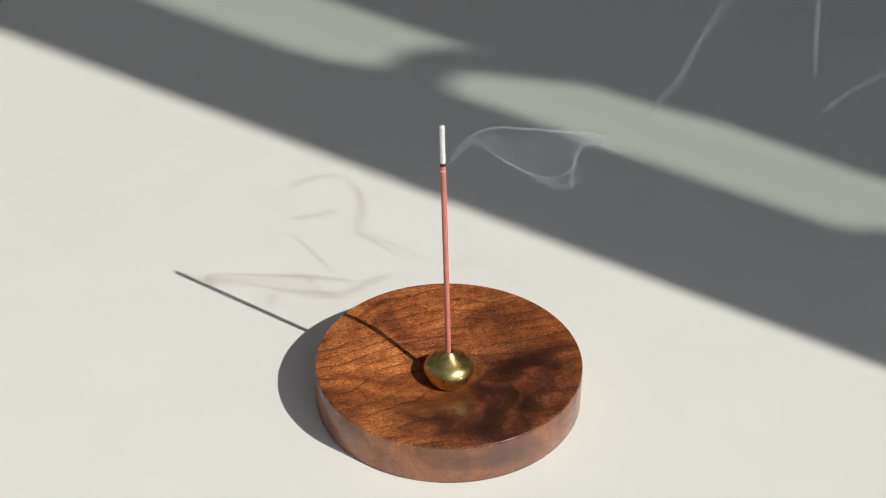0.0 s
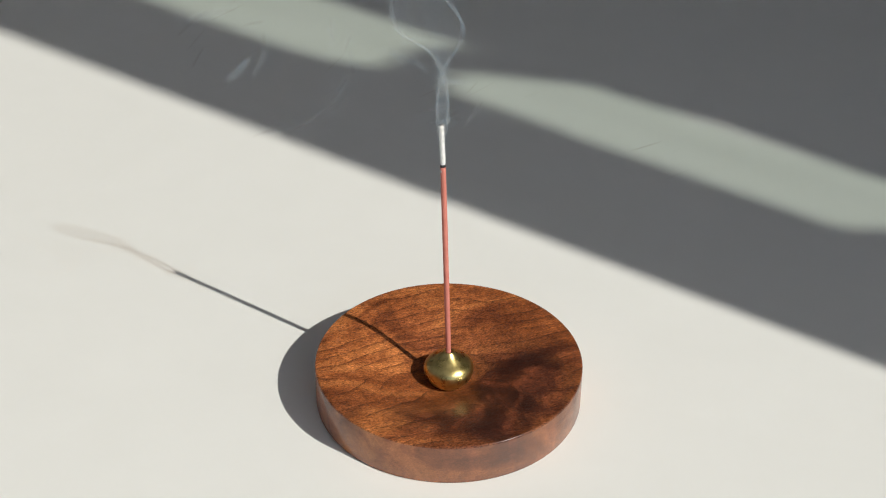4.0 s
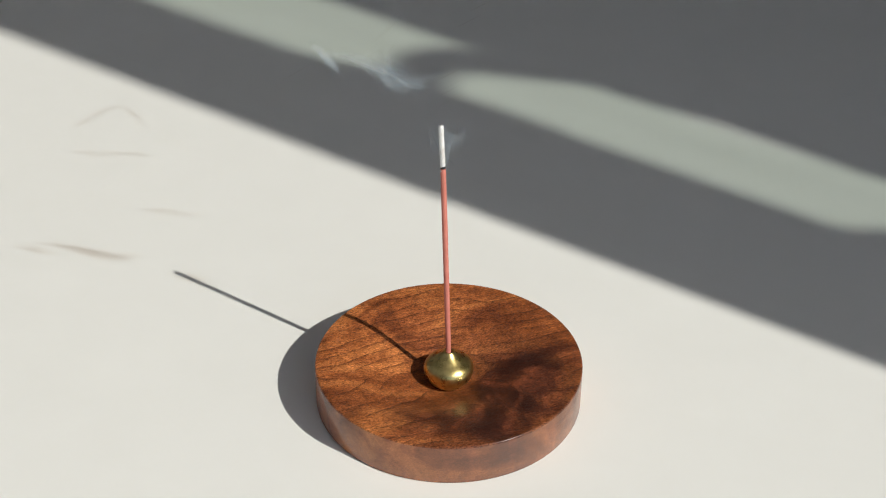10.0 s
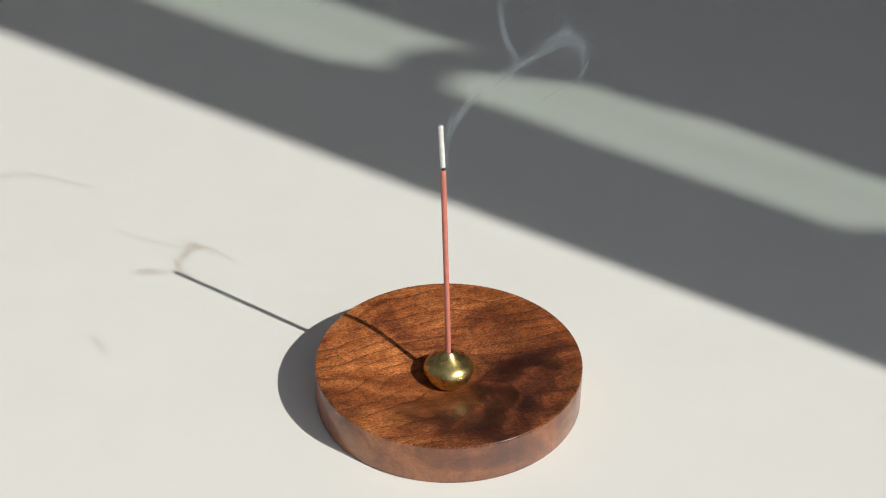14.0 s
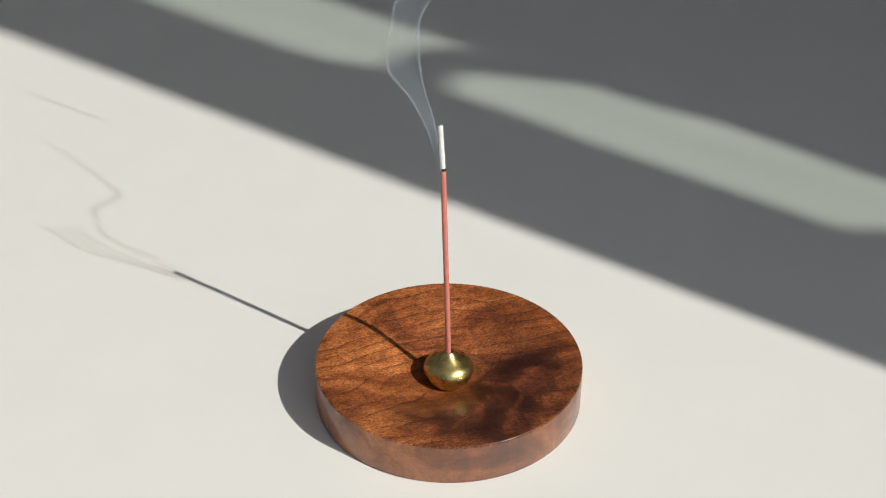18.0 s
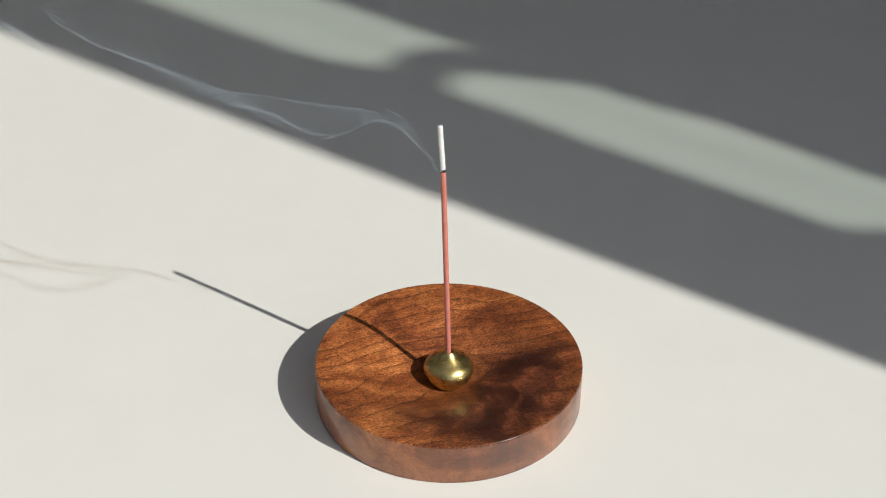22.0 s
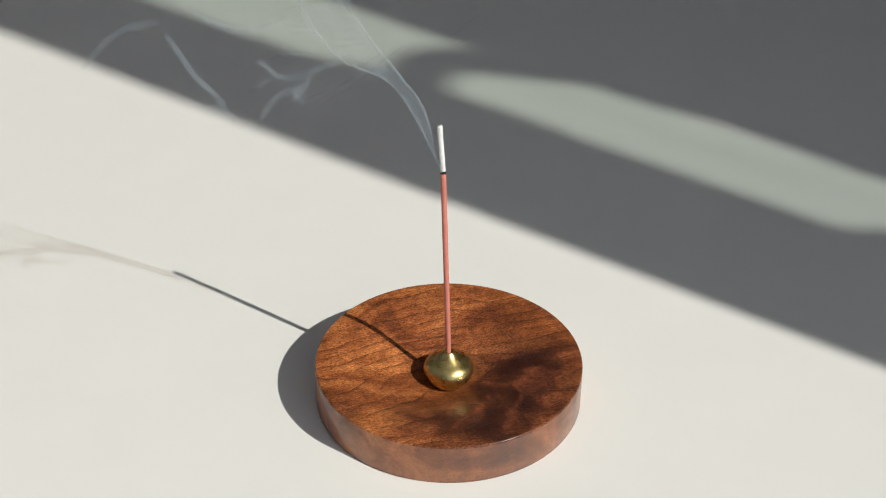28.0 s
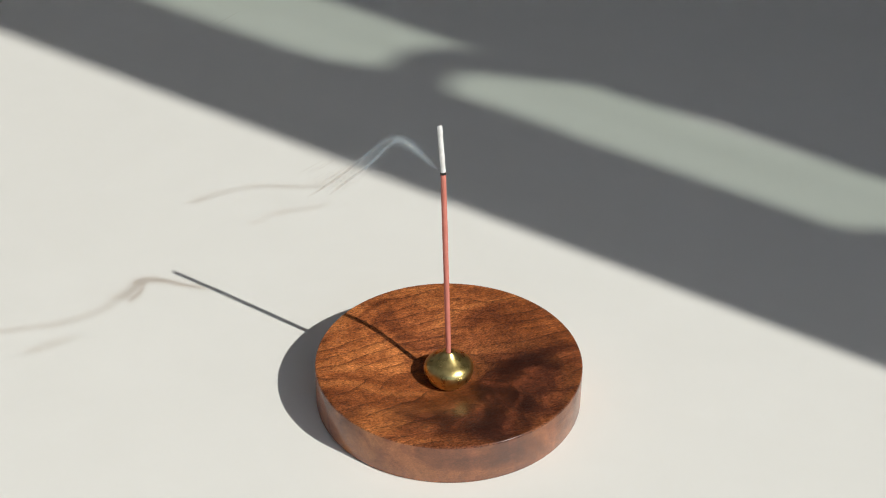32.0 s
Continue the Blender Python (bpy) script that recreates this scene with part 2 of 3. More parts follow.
def lathe(profile, steps=96):
    """Turns (radius, height) pairs about z; ends at radius 0 close the shape."""
    bm = bmesh.new()
    rings = []
    for r, z in profile:
        if r < 1e-7:
            rings.append([bm.verts.new((0, 0, z))])
        else:
            rings.append([bm.verts.new((r * math.cos(2 * math.pi * i / steps), r * math.sin(2 * math.pi * i / steps), z)) for i in range(steps)])
    for lo, hi in zip(rings, rings[1:]):
        for i in range(steps):
            j = (i + 1) % steps
            if len(lo) == 1 and len(hi) > 1:
                bm.faces.new((lo[0], hi[j], hi[i]))
            elif len(hi) == 1 and len(lo) > 1:
                bm.faces.new((lo[i], lo[j], hi[0]))
            elif len(lo) > 1:
                bm.faces.new((lo[i], lo[j], hi[j], hi[i]))
    bmesh.ops.recalc_face_normals(bm, faces=bm.faces)
    return bm


def mesh_slab(pts, depth):
    """An outline of (u, z) places, made thick along x."""
    bm = bmesh.new()
    near = [bm.verts.new((0, u, z)) for u, z in pts]
    far = [bm.verts.new((depth, u, z)) for u, z in pts]
    bm.faces.new(near)
    bm.faces.new(far[::-1])
    for i in range(len(pts)):
        j = (i + 1) % len(pts)
        bm.faces.new((near[j], near[i], far[i], far[j]))
    bmesh.ops.recalc_face_normals(bm, faces=bm.faces)
    return bm


ROOM = pose(0, 0, 0, 0, 0, TURN)


def room_box(name, lo, hi, mat, parent=None, bevel=0.0, label="", kind="structure", category=""):
    """A block between two corners (a, u, z) on the room's axes."""
    size = [b - a for a, b in zip(lo, hi)]
    ob = part(name, box(size, [s / 2 for s in size], bevel), mat, parent, label)
    if parent is None:
        ob.matrix_world = ROOM @ Matrix.Translation(lo)
        tagged(ob, label, category, kind=kind)
    else:
        ob.matrix_basis = Matrix.Translation(lo)
    return ob


# ---- the room round the table ----
BACK_A, LEFT_U, RIGHT_U, THICK = -2.6, -2.2, 1.7, 0.12
# the window: a wide clear door, a mullion, and a narrow tinted side light
DOOR_LO, DOOR_HI = -2.15, 0.13
SIDE_LO, SIDE_HI = 0.196, 0.2465
SILL_Z, HEAD_Z = -0.72, 1.8

room_box("floor", (BACK_A, LEFT_U, FLOOR_Z - 0.1), (WALL_A + THICK, RIGHT_U, FLOOR_Z), FLOOR, label="pale grey floor of the room", category="floor")
room_box("ceiling", (BACK_A, LEFT_U, CEIL_Z), (WALL_A + THICK, RIGHT_U, CEIL_Z + 0.1), CEILING, label="white painted ceiling of the room", category="ceiling")
room_box("wall_back", (BACK_A - THICK, LEFT_U, FLOOR_Z), (BACK_A, RIGHT_U, CEIL_Z), WALL, label="plain pale grey painted wall behind the table", category="wall")
room_box("wall_left", (BACK_A, LEFT_U - THICK, FLOOR_Z), (WALL_A + THICK, LEFT_U, CEIL_Z), WALL, label="plain pale grey painted side wall", category="wall")
# out of view; beige so that its bounced light warms the table's far shade
room_box("wall_right", (BACK_A, RIGHT_U, FLOOR_Z), (WALL_A + THICK, RIGHT_U + THICK, CEIL_Z), WARM_WALL, label="unseen beige side wall that warms the far shade", category="wall")
room_box("wall_window_left", (WALL_A, LEFT_U, FLOOR_Z), (WALL_A + THICK, DOOR_LO, CEIL_Z), WALL, label="pale grey painted wall beside the window", category="wall")
room_box("wall_window_right", (WALL_A, SIDE_HI + 0.06, FLOOR_Z), (WALL_A + THICK, RIGHT_U, CEIL_Z), WALL, label="pale grey painted wall beside the window", category="wall")
room_box("wall_window_head", (WALL_A, DOOR_LO, HEAD_Z), (WALL_A + THICK, SIDE_HI + 0.06, CEIL_Z), WALL, label="pale grey painted wall above the window", category="wall")
room_box("wall_window_sill", (WALL_A, DOOR_LO, FLOOR_Z), (WALL_A + THICK, SIDE_HI + 0.06, SILL_Z), WALL, label="low threshold under the tall window", category="wall")

window = tagged(new("window_1"), "tall white framed window with a clear pane and narrow green side light", "window", kind="structure")
window.matrix_world = ROOM @ Matrix.Translation((WALL_A, 0, 0))


def frame_bar(name, u0, u1, z0, z1, a0=0.0, a1=0.05, mat=FRAME, bevel=0.0):
    return room_box(name, (a0, u0, z0), (a1, u1, z1), mat, window, bevel)


frame_bar("jamb", DOOR_LO, DOOR_LO + 0.05, SILL_Z, HEAD_Z)
frame_bar("top_rail", DOOR_LO + 0.05, DOOR_HI, HEAD_Z - 0.05, HEAD_Z)
frame_bar("bottom_rail", DOOR_LO + 0.05, DOOR_HI, SILL_Z, SILL_Z + 0.06)
# unseen jamb, its edge bent to trim the light patch on the table
part("jamb", mesh_slab([(SIDE_HI + 0.06, SILL_Z), (SIDE_HI, SILL_Z), (SIDE_HI, 0.9259), (SIDE_HI + 0.002, 0.9876), (SIDE_HI + 0.002, 1.029), (SIDE_HI - 0.001, 1.07), (SIDE_HI - 0.001, 1.106), (SIDE_HI - 0.002, 1.132), (SIDE_HI, 1.188), (SIDE_HI, HEAD_Z), (SIDE_HI + 0.06, HEAD_Z)], 0.05), FRAME, window)
frame_bar("side_rail", SIDE_LO, SIDE_HI, HEAD_Z - 0.05, HEAD_Z)
frame_bar("side_rail", SIDE_LO, SIDE_HI, SILL_Z, SILL_Z + 0.06)
# unseen mullion; its added notches give the light patches their outline
part("mullion", mesh_slab([(DOOR_HI, SILL_Z), (SIDE_LO, SILL_Z), (SIDE_LO, 0.8127), (SIDE_LO + 0.017, 0.8179), (SIDE_LO + 0.017, 0.893), (SIDE_LO + 0.011, 0.9022), (SIDE_LO + 0.002, 0.9115), (SIDE_LO, 0.9197), (SIDE_LO + 0.001, 0.9773), (SIDE_LO + 0.001, 1.018), (SIDE_LO - 0.002, 1.051), (SIDE_LO, 1.068), (SIDE_LO + 0.002, 1.08), (SIDE_LO + 0.002, 1.132), (SIDE_LO - 0.001, 1.141), (SIDE_LO - 0.007, 1.157), (SIDE_LO - 0.0095, 1.183), (SIDE_LO - 0.0095, HEAD_Z), (DOOR_HI, HEAD_Z)], 0.05), FRAME, window)
clear = frame_bar("pane", DOOR_LO + 0.05, DOOR_HI, SILL_Z + 0.06, HEAD_Z - 0.05, 0.022, 0.026, CLEAR_PANE)
clear["label"] = "clear glass pane"
clear.visible_shadow = False
tinted = frame_bar("pane", SIDE_LO - 0.012, SIDE_HI, SILL_Z + 0.06, HEAD_Z - 0.05, 0.0265, 0.0272, GREEN_PANE)
tinted["label"] = "narrow green tinted glass pane"


def gap_bar():
    """An unseen curved bar across the side light, added to split its light patch."""
    spine = [(SIDE_LO - 0.03, 1.108), (SIDE_LO, 1.108), (0.206, 1.109), (0.214, 1.111), (0.2215, 1.109), (0.2285, 1.104), (0.2355, 1.092), (0.242, 1.078), (0.249, 1.064), (0.258, 1.047)]
    half = [0.0125, 0.0125, 0.0115, 0.0105, 0.0105, 0.0105, 0.0105, 0.0105, 0.0105, 0.01]
    up, down = [], []
    for i, ((u, z), h) in enumerate(zip(spine, half)):
        u0, z0 = spine[max(i - 1, 0)]
        u1, z1 = spine[min(i + 1, len(spine) - 1)]
        d = Vector((u1 - u0, z1 - z0)).normalized()
        up.append((u - d.y * h, z + d.x * h))
        down.append((u + d.y * h, z - d.x * h))
    ob = part("light_gap_bar", mesh_slab(up + down[::-1], 0.014), STEEL, window, "unseen curved bar that splits the green light patch")
    ob.matrix_basis = Matrix.Translation((-0.0145, 0, 0))


gap_bar()
# an added, unseen upright that blocks the sun, tilted to fit the shade's edge
post = part("shade_edge_post", mesh_slab([(0.123, FLOOR_Z), (0.165, FLOOR_Z), (0.16, CEIL_Z), (0.105, CEIL_Z)], 0.035), FRAME)
post.matrix_world = ROOM @ Matrix.Translation((0.86, 0, 0))
tagged(post, "unseen upright added to cast the shade edge on the table", "post", kind="structure")
patio = part("ground", box((600, 600, 0.1), (0, 0, -0.05)), PATIO)
patio.matrix_world = ROOM @ Matrix.Translation((0, 0, -0.86))
tagged(patio, "pale stone paving outside the window", "ground", kind="structure")

# ---- the table ----
table = tagged(new("table"), "large plain white table with a smooth matt top", "table")
table.location = (0, 0.08, FLOOR_Z)
top = part("tabletop", box((1.5, 1.3, 0.03), (0, 0, 0.735), 0.003), TABLE, table)
for sx in (-1, 1):
    for sy in (-1, 1):
        part("leg", box((0.05, 0.05, 0.72), (sx * 0.66, sy * 0.56, 0.36), 0.004), FRAME, table)

# ---- the walnut dish ----
DISH_R, DISH_H, DISH_LOW = 0.05, 0.0168, 0.00465


def bowl(r):
    """The height of the dish's hollow at a radius: a flat lip that dips to a blunt cone."""
    if r > 0.0155:
        return DISH_H - 0.0097 * (1 + math.cos(math.pi * min(r / 0.044, 1.0))) / 2
    return 0.0043 + 0.345 * math.hypot(r, 0.001)


profile = [(0, 0), (0.046, 0), (0.0492, 0.0), (0.0497, 0.0003), (DISH_R, 0.001), (DISH_R, 0.008), (DISH_R, DISH_H - 0.0007), (DISH_R - 0.0002, DISH_H - 0.0002), (DISH_R - 0.0006, DISH_H), (0.0492, DISH_H - 0.00005)]
profile += [(0.049 * (1 - i / 48), bowl(0.049 * (1 - i / 48))) for i in range(48)] + [(0, DISH_LOW)]
dish = part("incense_dish", lathe(profile, 160), WOOD, smooth=True)
dish.data.materials.append(WOOD_SIDE)
for f in dish.data.polygons:        # the side: weaker grain, the white table's sheen mixed into its colour
    if abs(f.normal.z) < 0.3 and f.center.xy.length > 0.0485:
        f.material_index = 1
tagged(dish, "round walnut incense dish with a hollowed top on a white table", "incense dish")
dish.location = (0, 0, 0)

# ---- the brass bead in the hollow ----
BEAD_SHAPE = [(0, 0.00465), (0.0035, 0.0053), (0.0064, 0.007), (0.0085, 0.0098), (0.0094, 0.0127), (0.009, 0.0148), (0.0077, 0.0163), (0.0057, 0.0176), (0.0039, 0.0189), (0.0027, 0.0199), (0.0019, 0.0207)]


def soften(points, n):
    """More points along a smooth curve through a few."""
    p = np.array([points[0], *points, points[-1]], float)
    out = []
    for a, b, c, d in zip(p, p[1:], p[2:], p[3:]):
        for k in range(n):
            f = k / n
            out.append(tuple(0.5 * (2 * b + (c - a) * f + (2 * a - 5 * b + 4 * c - d) * f * f + (3 * b - a - 3 * c + d) * f ** 3)))
    return out + [tuple(points[-1])]


bead_profile = [(max(r, 0.0), z - DISH_LOW) for r, z in soften(BEAD_SHAPE, 5)]
bead_profile += [(r, z - DISH_LOW) for r, z in ((0.0017, 0.0209), (0.0014, 0.0208), (0.00125, 0.0204), (0.00125, 0.0082), (0, 0.0082))]
bead = part("incense_holder", lathe(bead_profile, 72), BRASS, smooth=True)
bead.location = (0.0, 0, DISH_LOW)
tagged(bead, "onion-shaped polished brass bead holding the incense in the walnut dish", "incense holder")

# ---- the incense stick ----
STICK_LOW, STICK_TOP = Vector((0.0001, -0.0001, 0.0126)), Vector((-0.0032, 0.0008, 0.1163))
STICK_TURN = Vector((0, 0, 1)).rotation_difference(STICK_TOP - STICK_LOW).to_matrix().to_4x4()
STICK_LEN = (STICK_TOP - STICK_LOW).length
EMBER_0, EMBER_1 = 0.0883, 0.0848      # the glowing ring's height on the stick at the start and the end
stick = tagged(new("incense_stick"), "thin salmon-pink incense stick with a white ash tip, burning", "incense stick")
stick.matrix_world = Matrix.Translation(STICK_LOW) @ STICK_TURN


def rod(r, z0, z1, rough, seed, steps=20, rows=30):
    """A hand-rolled rod, slightly uneven along its length."""
    rnd = random.Random(seed)
    prof = [(0, z0)]
    wave = [rnd.uniform(-1, 1) for _ in range(rows + 1)]
    for i in range(rows + 1):
        prof.append((r * (1 + rough * wave[i]), z0 + (z1 - z0) * i / rows))
    prof.append((0, z1))
    return lathe(prof, steps)


shaft = part("stick", rod(0.00099, 0, EMBER_0, 0.025, 3, rows=40), INCENSE, stick, smooth=True)
part("ember", rod(0.00102, EMBER_0 - 0.0001, EMBER_0 + 0.0009, 0.04, 9, rows=3), CHAR, shaft, "black charred ring", True)
# the ash column reaches down into the stick and comes free as the stick burns down
ash = part("ash_tip", rod(0.00094, -0.0012, STICK_LEN - EMBER_1, 0.05, 5, rows=22), ASH, stick, "pale grey-white ash", True)

# ---- the smoke ----
# Where the two edges of the rising smoke sheet run at each second: (x, z) in millimetres in the upright plane of the stick.
# STRAYS are torn-off curls that hang about at a time: (x, z), or (x, z, y) for ones added above the view to cast
# shadows.
PLUME = {}

PLUME[0] = ([(0, 103), (5, 111), (14, 116), (25, 116), (37, 115), (50, 114)],
             [(1, 103), (8, 111), (18, 103), (32, 96), (41, 98), (48, 109), (65, 101)])
PLUME[1] = ([(1, 106), (8, 121), (15, 124), (39, 117), (67, 117), (83, 125)],
             [(2, 106), (10, 119), (25, 112), (45, 106), (60, 111), (77, 120)])
PLUME[2] = ([(-4, 111), (-4, 122), (-8, 132), (-19, 129), (-26, 139), (-15, 146), (-7, 151), (-11, 161)],
             [(-1, 111), (2, 124), (5, 133), (6, 147), (6, 159), (6, 171)])
PLUME[3] = ([(-4, 109), (-3, 124), (-2, 139), (3, 149), (18, 153), (24, 163), (14, 169)],
             [(-1, 111), (-1, 124), (2, 141), (9, 149), (9, 159), (5, 169)])
PLUME[4] = ([(-4, 111), (-5, 126), (-2, 139), (4, 151), (-0, 161), (-7, 169)],
             [(-2, 111), (-1, 126), (-6, 141), (-19, 151), (-20, 163)])
PLUME[5] = ([(-4, 111), (-5, 126), (-6, 141), (-6, 155), (-5, 169)],
             [(-2, 111), (-2, 128), (-3, 143), (-2, 155), (-1, 169)])
PLUME[6] = ([(-5, 104), (-6, 122), (-8, 137), (-9, 151), (-6, 167)],
             [(-4, 106), (-5, 126), (-5, 141), (-4, 153), (-1, 169)])
PLUME[7] = ([(-5, 106), (-6, 124), (-11, 135), (-16, 145), (-18, 157), (-16, 167)],
             [(-3, 113), (-3, 126), (-5, 141), (-8, 146), (-15, 153), (-17, 165)])
PLUME[8] = ([(-4, 120), (-6, 137), (-6, 147), (-2, 155), (-2, 167)],
             [(-0, 109), (-0, 126), (1, 141), (6, 148), (10, 155), (12, 165)])
PLUME[9] = ([(-5, 104), (-6, 111), (-13, 112), (-14, 122), (-7, 124), (0, 126), (-3, 130), (-15, 132), (-19, 128)],
             [(-5, 103), (-5, 113), (-10, 117), (-15, 126), (-17, 118), (-16, 108), (-21, 99)])
PLUME[10] = ([(-1, 103), (-1, 108), (3, 112), (-2, 119), (-8, 130), (-16, 132), (-22, 138), (-19, 141)],
              [(-2, 104), (-4, 108), (-8, 109), (-8, 117), (-12, 130), (-30, 138), (-41, 143)])
PLUME[11] = ([(-0, 104), (1, 117), (1, 133), (-0, 145), (-2, 155), (-8, 164)],
              [(-1, 104), (0, 113), (1, 126), (3, 139), (9, 146), (9, 159), (8, 167)])
PLUME[12] = ([(-5, 102), (-9, 113), (-15, 117), (-27, 112), (-36, 105), (-44, 97)],
              [(-4, 102), (-9, 111), (-16, 108), (-23, 99), (-37, 95)])
PLUME[13] = ([(-5, 109), (-6, 124), (-9, 137), (-8, 151), (-2, 159), (9, 157), (16, 147), (9, 139), (0, 136)],
              [(-5, 106), (-10, 129), (-21, 139), (-30, 135), (-43, 126), (-46, 134), (-37, 143)])
PLUME[14] = ([(-1, 111), (2, 122), (10, 130), (19, 139), (30, 147), (39, 155), (45, 145), (40, 136)],
              [(0, 109), (4, 123), (11, 129), (24, 141), (37, 151), (36, 162)])
PLUME[15] = ([(-1, 111), (4, 128), (11, 141), (18, 153), (25, 167)],
              [(0, 111), (3, 126), (7, 141), (13, 155), (16, 169)])
PLUME[16] = ([(-1, 111), (3, 126), (8, 141), (18, 150), (35, 149), (54, 149), (74, 152)],
              [(-2, 113), (1, 128), (6, 141), (15, 149), (37, 144), (56, 141), (79, 156)])
PLUME[17] = ([(-1, 106), (1, 117), (3, 130), (7, 145), (9, 157), (10, 169)],
              [(-0, 106), (3, 117), (7, 133), (12, 141), (12, 153), (13, 167)])
PLUME[18] = ([(-5, 103), (-8, 115), (-14, 128), (-21, 138), (-21, 151), (-19, 163), (-18, 169)],
              [(-4, 106), (-6, 118), (-10, 132), (-11, 147), (-9, 157), (-5, 165)])
PLUME[19] = ([(-6, 102), (-10, 115), (-14, 128), (-21, 141), (-30, 149), (-39, 157), (-46, 164)],
              [(-5, 102), (-8, 115), (-11, 127), (-16, 139), (-26, 149), (-35, 159)])
PLUME[20] = ([(-6, 101), (-13, 113), (-21, 119), (-34, 124), (-45, 129), (-56, 139), (-63, 150), (-70, 159)],
              [(-6, 102), (-12, 116), (-23, 124), (-36, 134), (-43, 143), (-54, 151)])
PLUME[21] = ([(-6, 101), (-11, 110), (-20, 118), (-34, 122), (-45, 129), (-56, 139), (-69, 148), (-80, 148), (-92, 157), (-100, 163)],
              [(-6, 101), (-12, 112), (-19, 122), (-34, 134), (-52, 148), (-66, 153), (-83, 156), (-97, 164)])
PLUME[22] = ([(-5, 101), (-11, 112), (-21, 121), (-34, 124), (-49, 124), (-64, 128), (-79, 129), (-94, 136), (-120, 148), (-137, 162)],
              [(-6, 100), (-13, 111), (-23, 118), (-34, 113), (-46, 110), (-57, 116), (-67, 120), (-80, 123)])
PLUME[23] = ([(-6, 101), (-12, 112), (-21, 123), (-34, 126), (-51, 129), (-66, 124), (-78, 123), (-81, 126)],
              [(-6, 101), (-13, 115), (-23, 126), (-38, 130), (-56, 133), (-75, 130), (-85, 131)])
PLUME[24] = ([(-5, 100), (-11, 107), (-21, 113), (-34, 113), (-46, 116), (-59, 120), (-72, 127), (-85, 131), (-100, 134), (-104, 143)],
              [(-6, 102), (-12, 110), (-27, 116), (-40, 118), (-57, 121), (-76, 129), (-94, 137), (-104, 140)])
PLUME[25] = ([(-6, 100), (-12, 107), (-19, 111), (-27, 111), (-34, 105), (-42, 99)],
              [(-6, 102), (-13, 110), (-23, 115), (-30, 115), (-40, 108), (-48, 106)])
PLUME[26] = ([(-6, 102), (-12, 116), (-19, 124), (-30, 122), (-40, 117), (-54, 110)],
              [(-6, 102), (-11, 118), (-18, 126), (-26, 123), (-38, 113), (-46, 104)])
PLUME[27] = ([(-5, 102), (-8, 115), (-13, 128), (-21, 137), (-35, 141), (-51, 132), (-62, 129)],
              [(-5, 104), (-7, 122), (-12, 139), (-26, 149), (-39, 146), (-47, 136), (-55, 126)])
PLUME[28] = ([(-5, 104), (-12, 120), (-21, 134), (-34, 140), (-44, 151), (-51, 164)],
              [(-5, 106), (-9, 122), (-17, 134), (-26, 147), (-32, 159), (-36, 167)])
PLUME[29] = ([(-5, 100), (-11, 106), (-21, 112), (-34, 111), (-42, 120), (-53, 131), (-65, 140), (-72, 152)],
              [(-5, 100), (-12, 108), (-25, 113), (-30, 123), (-40, 123), (-51, 130), (-62, 138), (-71, 153)])
PLUME[30] = ([(-5, 102), (-8, 114), (-12, 120), (-21, 122), (-30, 113), (-44, 112), (-39, 120), (-28, 123)],
              [(-4, 104), (-6, 114), (-11, 118), (-14, 111), (-21, 106), (-29, 103), (-31, 97)])
PLUME[31] = ([(-6, 100), (-11, 106), (-16, 114), (-27, 114), (-38, 120), (-47, 128), (-58, 134), (-67, 144), (-68, 153)],
              [(-5, 100), (-12, 110), (-21, 116), (-30, 124), (-38, 132), (-47, 130), (-53, 140), (-59, 151)])
PLUME[32] = ([(-5, 100), (-10, 105), (-16, 111), (-22, 110), (-29, 103), (-39, 95)],
              [(-5, 100), (-11, 107), (-18, 112), (-25, 109), (-31, 104), (-47, 92)])

STRAYS = []
STRAYS.append((2.0, [(91, 48), (118, 61), (140, 80), (152, 90)]))
STRAYS.append((2.0, [(7, 157), (15, 149), (22, 138)]))
STRAYS.append((2.0, [(117, 136), (121, 146), (129, 154)]))
STRAYS.append((2.0, [(2, 113), (14, 95), (23, 79)]))
STRAYS.append((9.0, [(-32, 122), (-27, 113), (-15, 111)]))
STRAYS.append((11.0, [(-60, 128), (-51, 121), (-49, 112)]))
STRAYS.append((11.0, [(-46, 141), (-43, 136)]))
STRAYS.append((12.0, [(-18, 118), (-11, 120), (0, 121), (8, 125)]))
STRAYS.append((13.0, [(-21, 134), (-28, 122), (-36, 105)]))
STRAYS.append((13.0, [(-31, 163), (-40, 151), (-47, 139), (-48, 128), (-43, 124), (-37, 130), (-29, 138), (-19, 144)]))
STRAYS.append((13.0, [(-39, 107), (-35, 121), (-28, 132), (-19, 140)]))
STRAYS.append((13.0, [(-13, 137), (-2, 134), (8, 138), (14, 147), (7, 158), (-4, 162), (-11, 154), (-7, 145), (4, 143)]))
STRAYS.append((13.0, [(-37, 151), (-41, 140), (-38, 132)]))
STRAYS.append((14.0, [(15, 163), (17, 151), (20, 144)]))
STRAYS.append((17.0, [(88, 159), (99, 153), (111, 153)]))
STRAYS.append((17.0, [(78, 164), (78, 152)]))
STRAYS.append((20.0, [(-68, 155), (-73, 161)]))
STRAYS.append((22.0, [(-144, 152), (-137, 146)]))
STRAYS.append((25.0, [(-135, 162), (-135, 150)]))
STRAYS.append((28.0, [(-91, 146), (-85, 134), (-76, 123)]))
STRAYS.append((30.0, [(-126, 131), (-117, 127), (-114, 114)]))

